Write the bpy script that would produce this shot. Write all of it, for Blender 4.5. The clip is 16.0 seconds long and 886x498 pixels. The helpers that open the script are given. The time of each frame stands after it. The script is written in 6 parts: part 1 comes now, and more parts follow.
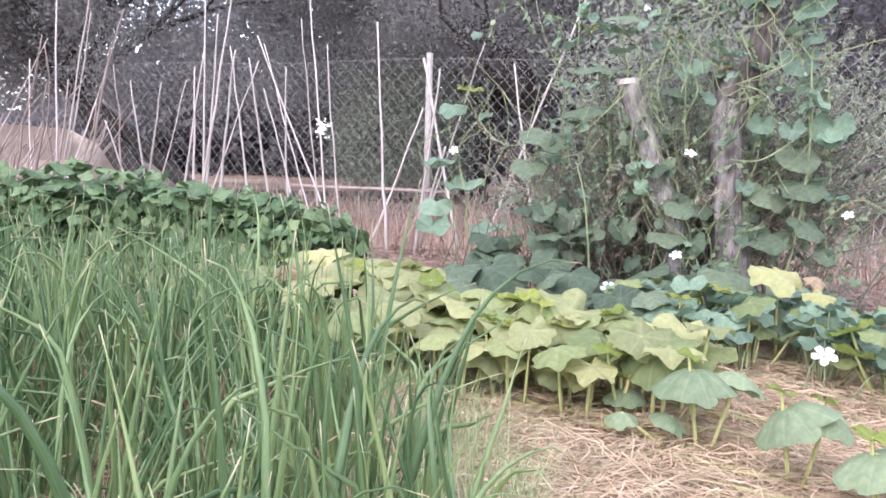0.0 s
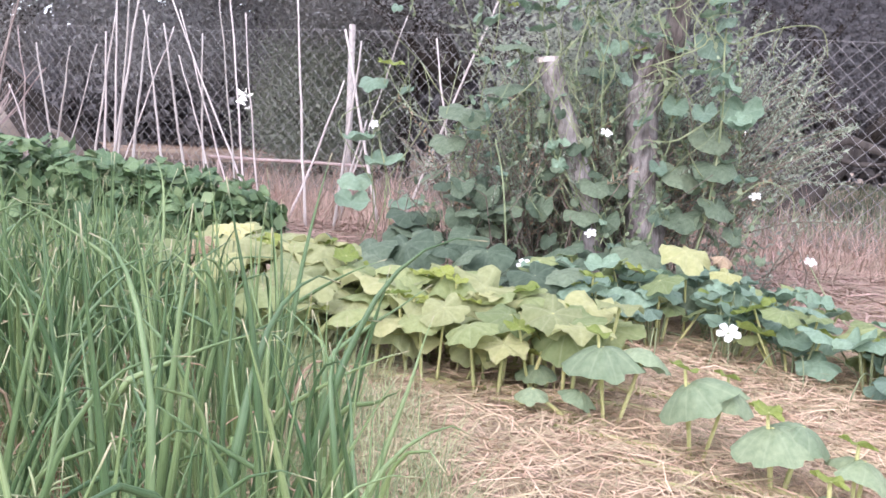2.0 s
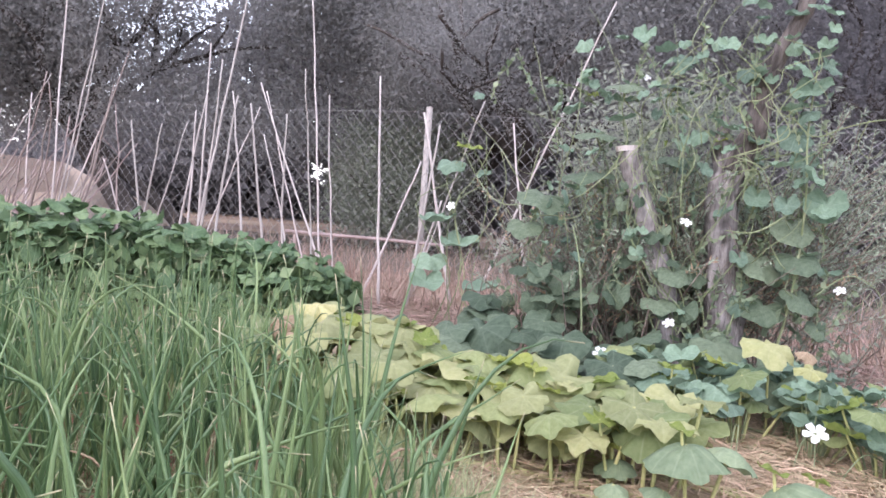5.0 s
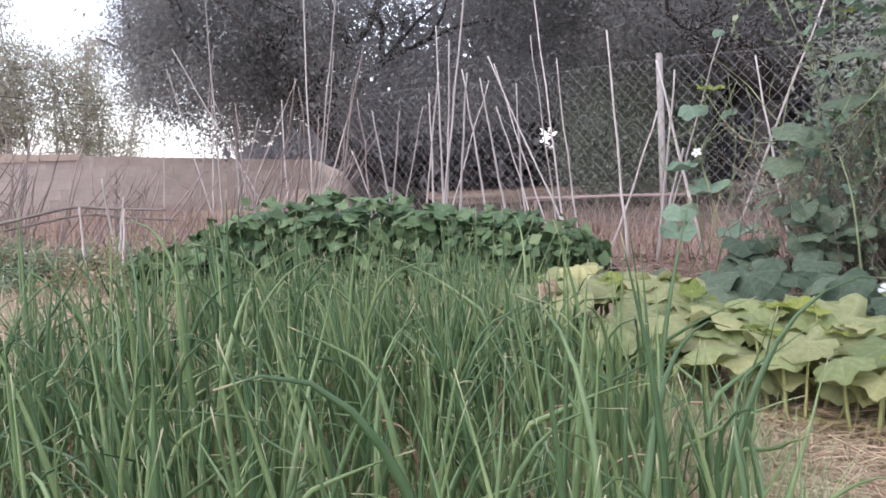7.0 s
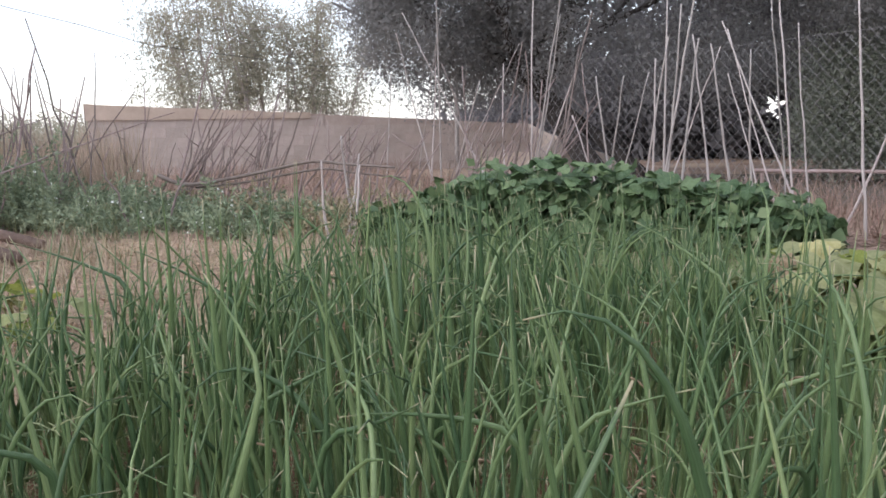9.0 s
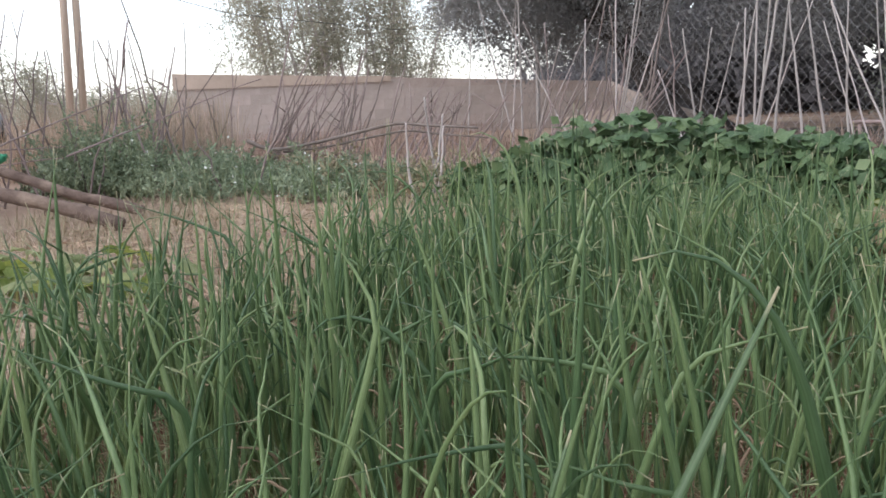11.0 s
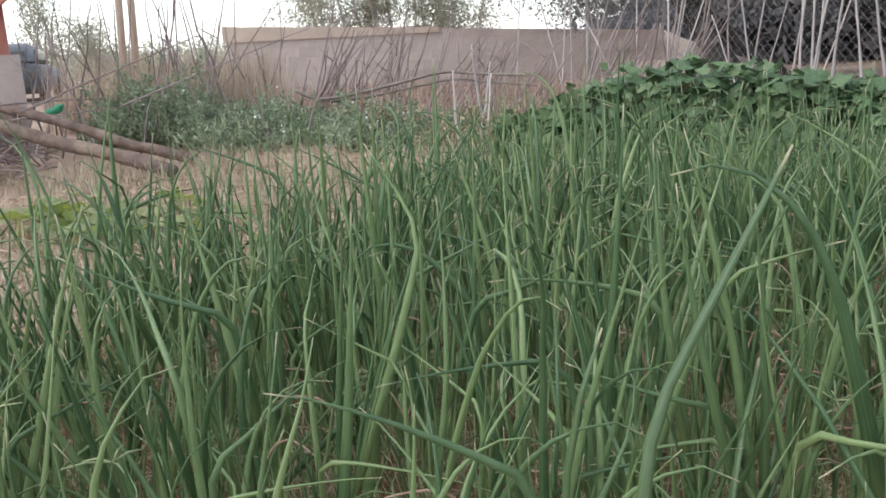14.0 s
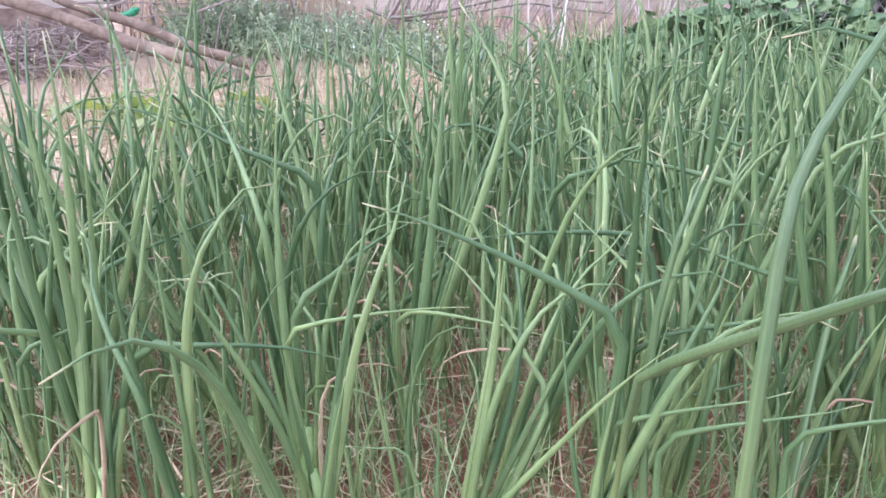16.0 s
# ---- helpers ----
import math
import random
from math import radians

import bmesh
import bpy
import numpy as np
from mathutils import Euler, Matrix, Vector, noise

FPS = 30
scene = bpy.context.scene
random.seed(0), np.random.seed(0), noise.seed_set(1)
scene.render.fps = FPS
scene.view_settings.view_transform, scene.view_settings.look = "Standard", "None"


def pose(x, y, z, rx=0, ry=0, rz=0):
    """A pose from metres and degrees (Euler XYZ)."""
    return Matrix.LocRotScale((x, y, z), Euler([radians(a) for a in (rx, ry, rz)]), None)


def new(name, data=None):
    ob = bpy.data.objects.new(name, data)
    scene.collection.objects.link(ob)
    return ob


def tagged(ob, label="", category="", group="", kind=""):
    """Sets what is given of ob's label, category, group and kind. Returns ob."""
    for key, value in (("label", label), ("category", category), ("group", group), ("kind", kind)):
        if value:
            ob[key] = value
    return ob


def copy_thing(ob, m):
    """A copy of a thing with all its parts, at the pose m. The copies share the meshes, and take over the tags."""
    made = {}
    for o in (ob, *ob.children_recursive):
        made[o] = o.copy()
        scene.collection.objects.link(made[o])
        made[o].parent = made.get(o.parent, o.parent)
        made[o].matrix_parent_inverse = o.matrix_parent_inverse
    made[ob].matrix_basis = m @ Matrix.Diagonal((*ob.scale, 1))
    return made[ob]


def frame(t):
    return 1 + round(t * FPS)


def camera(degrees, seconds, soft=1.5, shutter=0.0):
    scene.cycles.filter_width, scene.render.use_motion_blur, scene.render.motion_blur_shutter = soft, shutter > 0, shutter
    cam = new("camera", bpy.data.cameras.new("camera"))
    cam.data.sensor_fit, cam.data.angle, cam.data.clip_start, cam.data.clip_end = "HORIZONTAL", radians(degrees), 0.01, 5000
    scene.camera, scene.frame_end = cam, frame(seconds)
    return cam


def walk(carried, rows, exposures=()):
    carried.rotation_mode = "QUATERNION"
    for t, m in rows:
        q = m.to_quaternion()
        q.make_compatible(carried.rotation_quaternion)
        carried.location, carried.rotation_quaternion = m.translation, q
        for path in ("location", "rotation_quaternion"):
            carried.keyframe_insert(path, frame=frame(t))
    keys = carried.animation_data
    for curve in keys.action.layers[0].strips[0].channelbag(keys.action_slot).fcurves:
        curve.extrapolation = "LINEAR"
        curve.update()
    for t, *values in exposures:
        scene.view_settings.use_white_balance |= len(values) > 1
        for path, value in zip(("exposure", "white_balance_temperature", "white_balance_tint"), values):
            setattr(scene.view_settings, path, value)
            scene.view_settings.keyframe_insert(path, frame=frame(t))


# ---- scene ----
# camera and its walk: seconds, x, y, z, heading, tilt, lean
cam = camera(54.6, 16.0, soft=1.65)
ROWS = [
    (0, 0.108, 0.098, 0.813, 14.37, -6.61, 2.33),
    (0.5, 0.112, 0.101, 0.815, 13.10, -7.17, 2.48),
    (1, 0.116, 0.114, 0.814, 11.71, -7.83, 2.93),
    (1.5, 0.122, 0.119, 0.815, 10.50, -8.03, 2.78),
    (2, 0.131, 0.124, 0.815, 9.16, -8.01, 3.69),
    (2.5, 0.135, 0.129, 0.821, 8.11, -7.45, 4.04),
    (3, 0.145, 0.120, 0.824, 7.44, -6.91, 4.06),
    (3.2, 0.147, 0.127, 0.826, 7.30, -6.66, 4.12),
    (5.3, 0.068, 0.086, 0.851, 16.32, -2.98, 4.89),
    (5.5, 0.060, 0.089, 0.847, 18.09, -2.97, 4.65),
    (6, 0.051, 0.077, 0.846, 21.72, -3.80, 3.40),
    (6.5, 0.036, 0.055, 0.844, 25.34, -4.97, 1.51),
    (7, 0.028, 0.036, 0.850, 29.54, -6.11, -2.53),
    (7.5, 0.024, -0.016, 0.854, 34.47, -6.35, -1.64),
    (8, 0.016, -0.063, 0.850, 38.09, -6.70, 0.75),
    (8.5, 0.014, -0.103, 0.856, 40.89, -7.33, -0.44),
    (9, 0.015, -0.132, 0.853, 43.17, -8.04, -0.91),
    (9.5, 0.010, -0.153, 0.847, 45.06, -8.80, -0.77),
    (10, 0.004, -0.169, 0.845, 46.58, -9.30, -0.71),
    (10.2, 0.003, -0.175, 0.844, 47.10, -9.51, -0.72),
    (12.3, 0.044, -0.195, 0.829, 50.66, -11.47, -5.11),
    (12.5, 0.045, -0.197, 0.834, 50.79, -11.44, -5.12),
    (13, 0.054, -0.200, 0.856, 51.32, -11.41, -5.80),
    (13.5, 0.050, -0.199, 0.816, 51.72, -12.13, -3.72),
    (14, 0.048, -0.203, 0.793, 52.07, -13.22, -3.04),
    (14.5, 0.051, -0.208, 0.773, 52.67, -14.18, -2.72),
    (15, 0.045, -0.228, 0.745, 53.74, -15.03, -1.07),
    (15.5, 0.047, -0.234, 0.704, 54.67, -16.30, -0.01),
    (16, 0.037, -0.251, 0.690, 55.95, -17.27, -0.13),
]
walk(cam, [(t, pose(x, y, z, 90 + p, 0, h) @ pose(0, 0, 0, 0, 0, r)) for t, x, y, z, h, p, r in ROWS],
     exposures=[(0.0, 1.33, 6150, 21), (3.2, 1.31, 6150, 22), (5.5, 0.97, 6150, 22), (7.0, 0.64, 6200, 18), (9.0, 0.25, 6300, 15), (10.2, 0.24, 6350, 14), (12.5, 0.36, 6300, 10), (13.5, 0.35, 6300, 10), (14.5, 0.54, 6300, 9), (15.3, 0.76, 6050, 11), (16.0, 1.4, 5750, 20)])

# ---- light: bright overcast sky with a weak, wide sun ----
world = bpy.data.worlds.new("overcast_sky")
scene.world = world
world.use_nodes = True
wn = world.node_tree
wn.nodes.clear()
w_out = wn.nodes.new("ShaderNodeOutputWorld")
w_bg = wn.nodes.new("ShaderNodeBackground")
w_sky = wn.nodes.new("ShaderNodeTexSky")
w_sky.sky_type = "NISHITA"
w_sky.sun_disc = False
w_sky.sun_elevation = radians(40)
w_sky.sun_rotation = radians(200)
w_bg.inputs["Strength"].default_value = 0.11
w_bg2 = wn.nodes.new("ShaderNodeBackground")
w_bg2.inputs["Color"].default_value = (0.97, 0.97, 1.0, 1)
w_bg2.inputs["Strength"].default_value = 0.85
w_add = wn.nodes.new("ShaderNodeAddShader")
wn.links.new(w_sky.outputs["Color"], w_bg.inputs["Color"])
wn.links.new(w_bg.outputs[0], w_add.inputs[0])
wn.links.new(w_bg2.outputs[0], w_add.inputs[1])
wn.links.new(w_add.outputs[0], w_out.inputs["Surface"])

sun_data = bpy.data.lights.new("sun", "SUN")
sun_data.energy, sun_data.angle, sun_data.color = 0.9, radians(40), (1.0, 0.95, 0.88)
sun = new("sun", sun_data)
sun.rotation_euler = Euler((radians(50), 0, radians(-20)))


# ---- materials ----
def material(name, dark, light, scale=6.0, rough=0.7, bump=0.15, bump_scale=60.0, random=0.0, translucent=0.0,
             stretch=(1, 1, 1), spots=None, spot_size=3.0, spot_amount=0.4, specular=0.3):
    """A two-scale noise colour with fine relief; random varies brightness piece by piece."""
    m = bpy.data.materials.new(name)
    m.use_nodes = True
    n, l = m.node_tree.nodes, m.node_tree.links
    n.clear()
    out = n.new("ShaderNodeOutputMaterial")
    b = n.new("ShaderNodeBsdfPrincipled")
    b.inputs["Roughness"].default_value = rough
    b.inputs["Specular IOR Level"].default_value = specular
    co = n.new("ShaderNodeTexCoord")
    mp = n.new("ShaderNodeMapping")
    mp.inputs["Scale"].default_value = stretch
    l.new(co.outputs["Object"], mp.inputs["Vector"])
    n1 = n.new("ShaderNodeTexNoise")
    n1.inputs["Scale"].default_value = scale
    n1.inputs["Detail"].default_value = 8
    n1.inputs["Roughness"].default_value = 0.65
    l.new(mp.outputs[0], n1.inputs["Vector"])
    ramp = n.new("ShaderNodeValToRGB")
    ramp.color_ramp.elements[0].position, ramp.color_ramp.elements[1].position = 0.32, 0.68
    ramp.color_ramp.elements[0].color = (*dark, 1)
    ramp.color_ramp.elements[1].color = (*light, 1)
    l.new(n1.outputs["Fac"], ramp.inputs["Fac"])
    col = ramp.outputs["Color"]
    if spots:
        n2 = n.new("ShaderNodeTexNoise")
        n2.inputs["Scale"].default_value = spot_size
        n2.inputs["Detail"].default_value = 5
        l.new(co.outputs["Object"], n2.inputs["Vector"])
        r2 = n.new("ShaderNodeMapRange")
        r2.inputs["From Min"].default_value, r2.inputs["From Max"].default_value = 0.5, 0.68
        r2.inputs["To Max"].default_value = spot_amount
        l.new(n2.outputs["Fac"], r2.inputs["Value"])
        mx = n.new("ShaderNodeMixRGB")
        mx.inputs["Color2"].default_value = (*spots, 1)
        l.new(r2.outputs[0], mx.inputs["Fac"])
        l.new(col, mx.inputs["Color1"])
        col = mx.outputs[0]
    if random:
        oi = n.new("ShaderNodeObjectInfo")
        ge = n.new("ShaderNodeNewGeometry")
        ad = n.new("ShaderNodeMath")
        l.new(oi.outputs["Random"], ad.inputs[0])
        l.new(ge.outputs["Random Per Island"], ad.inputs[1])
        fr = n.new("ShaderNodeMath")
        fr.operation = "FRACT"
        l.new(ad.outputs[0], fr.inputs[0])
        mr = n.new("ShaderNodeMapRange")
        mr.inputs["To Min"].default_value, mr.inputs["To Max"].default_value = 1 - random, 1 + random
        l.new(fr.outputs[0], mr.inputs["Value"])
        hs = n.new("ShaderNodeHueSaturation")
        l.new(mr.outputs[0], hs.inputs["Value"])
        mh = n.new("ShaderNodeMapRange")
        mh.inputs["To Min"].default_value, mh.inputs["To Max"].default_value = 0.5 + random * 0.07, 0.5 - random * 0.07
        l.new(fr.outputs[0], mh.inputs["Value"])
        l.new(mh.outputs[0], hs.inputs["Hue"])
        l.new(col, hs.inputs["Color"])
        col = hs.outputs[0]
    l.new(col, b.inputs["Base Color"])
    if bump:
        nb = n.new("ShaderNodeTexNoise")
        nb.inputs["Scale"].default_value = bump_scale
        nb.inputs["Detail"].default_value = 4
        l.new(mp.outputs[0], nb.inputs["Vector"])
        bp = n.new("ShaderNodeBump")
        bp.inputs["Strength"].default_value = bump
        bp.inputs["Distance"].default_value = 0.02
        l.new(nb.outputs["Fac"], bp.inputs["Height"])
        l.new(bp.outputs[0], b.inputs["Normal"])
    if translucent:
        tr = n.new("ShaderNodeBsdfTranslucent")
        l.new(col, tr.inputs["Color"])
        ms = n.new("ShaderNodeMixShader")
        ms.inputs["Fac"].default_value = translucent
        l.new(b.outputs[0], ms.inputs[1])
        l.new(tr.outputs[0], ms.inputs[2])
        l.new(ms.outputs[0], out.inputs["Surface"])
    else:
        l.new(b.outputs[0], out.inputs["Surface"])
    return m


def leaf_material(name, dark, light, vein, rough=0.6, translucent=0.22, veins=9, vein_amount=0.22, random=0.24):
    """Broad leaf: mottled blade with paler veins that run out from the stalk (uv: angle, radius)."""
    m = material(name, dark, light, 5, rough, 0.35, 30, random, translucent)
    n, l = m.node_tree.nodes, m.node_tree.links
    b = next(x for x in n if x.type == "BSDF_PRINCIPLED")
    col = b.inputs["Base Color"].links[0].from_socket
    uv = n.new("ShaderNodeUVMap")
    sep = n.new("ShaderNodeSeparateXYZ")
    l.new(uv.outputs[0], sep.inputs[0])
    mul = n.new("ShaderNodeMath")
    mul.operation = "MULTIPLY"
    mul.inputs[1].default_value = veins
    l.new(sep.outputs["X"], mul.inputs[0])
    pp = n.new("ShaderNodeMath")
    pp.operation = "PINGPONG"
    pp.inputs[1].default_value = 0.5
    l.new(mul.outputs[0], pp.inputs[0])
    wd = n.new("ShaderNodeMath")
    wd.operation = "MULTIPLY"
    l.new(pp.outputs[0], wd.inputs[0])
    l.new(sep.outputs["Y"], wd.inputs[1])
    mr = n.new("ShaderNodeMapRange")
    mr.inputs["From Min"].default_value, mr.inputs["From Max"].default_value = 0.012, 0.05
    mr.inputs["To Min"].default_value, mr.inputs["To Max"].default_value = vein_amount, 0.0
    l.new(wd.outputs[0], mr.inputs["Value"])
    mx = n.new("ShaderNodeMixRGB")
    mx.inputs["Color2"].default_value = (*vein, 1)
    l.new(mr.outputs[0], mx.inputs["Fac"])
    l.new(col, mx.inputs["Color1"])
    l.new(mx.outputs[0], b.inputs["Base Color"])
    for x in n:
        if x.type == "BSDF_TRANSLUCENT":
            l.new(mx.outputs[0], x.inputs["Color"])
    return m


def onion_material(name, dark, light, random):
    """Hollow onion leaf: yellowish at the neck, blue-green above, a dry tip, fine lengthwise streaks (uv: round, along)."""
    m = material(name, dark, light, 9, 0.42, 0.12, 120, random, 0.12, (1, 1, 0.25), specular=0.42)
    n, l = m.node_tree.nodes, m.node_tree.links
    b = next(x for x in n if x.type == "BSDF_PRINCIPLED")
    col = b.inputs["Base Color"].links[0].from_socket
    uv = n.new("ShaderNodeUVMap")
    sep = n.new("ShaderNodeSeparateXYZ")
    l.new(uv.outputs[0], sep.inputs[0])
    mp = n.new("ShaderNodeMapping")
    mp.inputs["Scale"].default_value = (26, 1.6, 1)
    l.new(uv.outputs[0], mp.inputs["Vector"])
    st = n.new("ShaderNodeTexNoise")
    st.inputs["Scale"].default_value = 1.0
    st.inputs["Detail"].default_value = 3
    l.new(mp.outputs[0], st.inputs["Vector"])
    sv = n.new("ShaderNodeMapRange")
    sv.inputs["From Min"].default_value, sv.inputs["From Max"].default_value = 0.3, 0.7
    sv.inputs["To Min"].default_value, sv.inputs["To Max"].default_value = 0.66, 1.3
    l.new(st.outputs["Fac"], sv.inputs["Value"])
    hs = n.new("ShaderNodeHueSaturation")
    l.new(sv.outputs[0], hs.inputs["Value"])
    l.new(col, hs.inputs["Color"])
    last = hs.outputs[0]
    for tint, stops in (((0.27, 0.31, 0.11), ((0.0, 0.85), (0.3, 0.0))), ((0.46, 0.40, 0.25), ((0.95, 0.0), (0.985, 0.85)))):
        fac = n.new("ShaderNodeMapRange")
        (x0, y0), (x1, y1) = stops
        fac.inputs["From Min"].default_value, fac.inputs["From Max"].default_value = x0, x1
        fac.inputs["To Min"].default_value, fac.inputs["To Max"].default_value = y0, y1
        l.new(sep.outputs["Y"], fac.inputs["Value"])
        mx = n.new("ShaderNodeMixRGB")
        mx.inputs["Color2"].default_value = (*tint, 1)
        l.new(fac.outputs[0], mx.inputs["Fac"])
        l.new(last, mx.inputs["Color1"])
        last = mx.outputs[0]
    l.new(last, b.inputs["Base Color"])
    for x in n:
        if x.type == "BSDF_TRANSLUCENT":
            l.new(last, x.inputs["Color"])
    return m


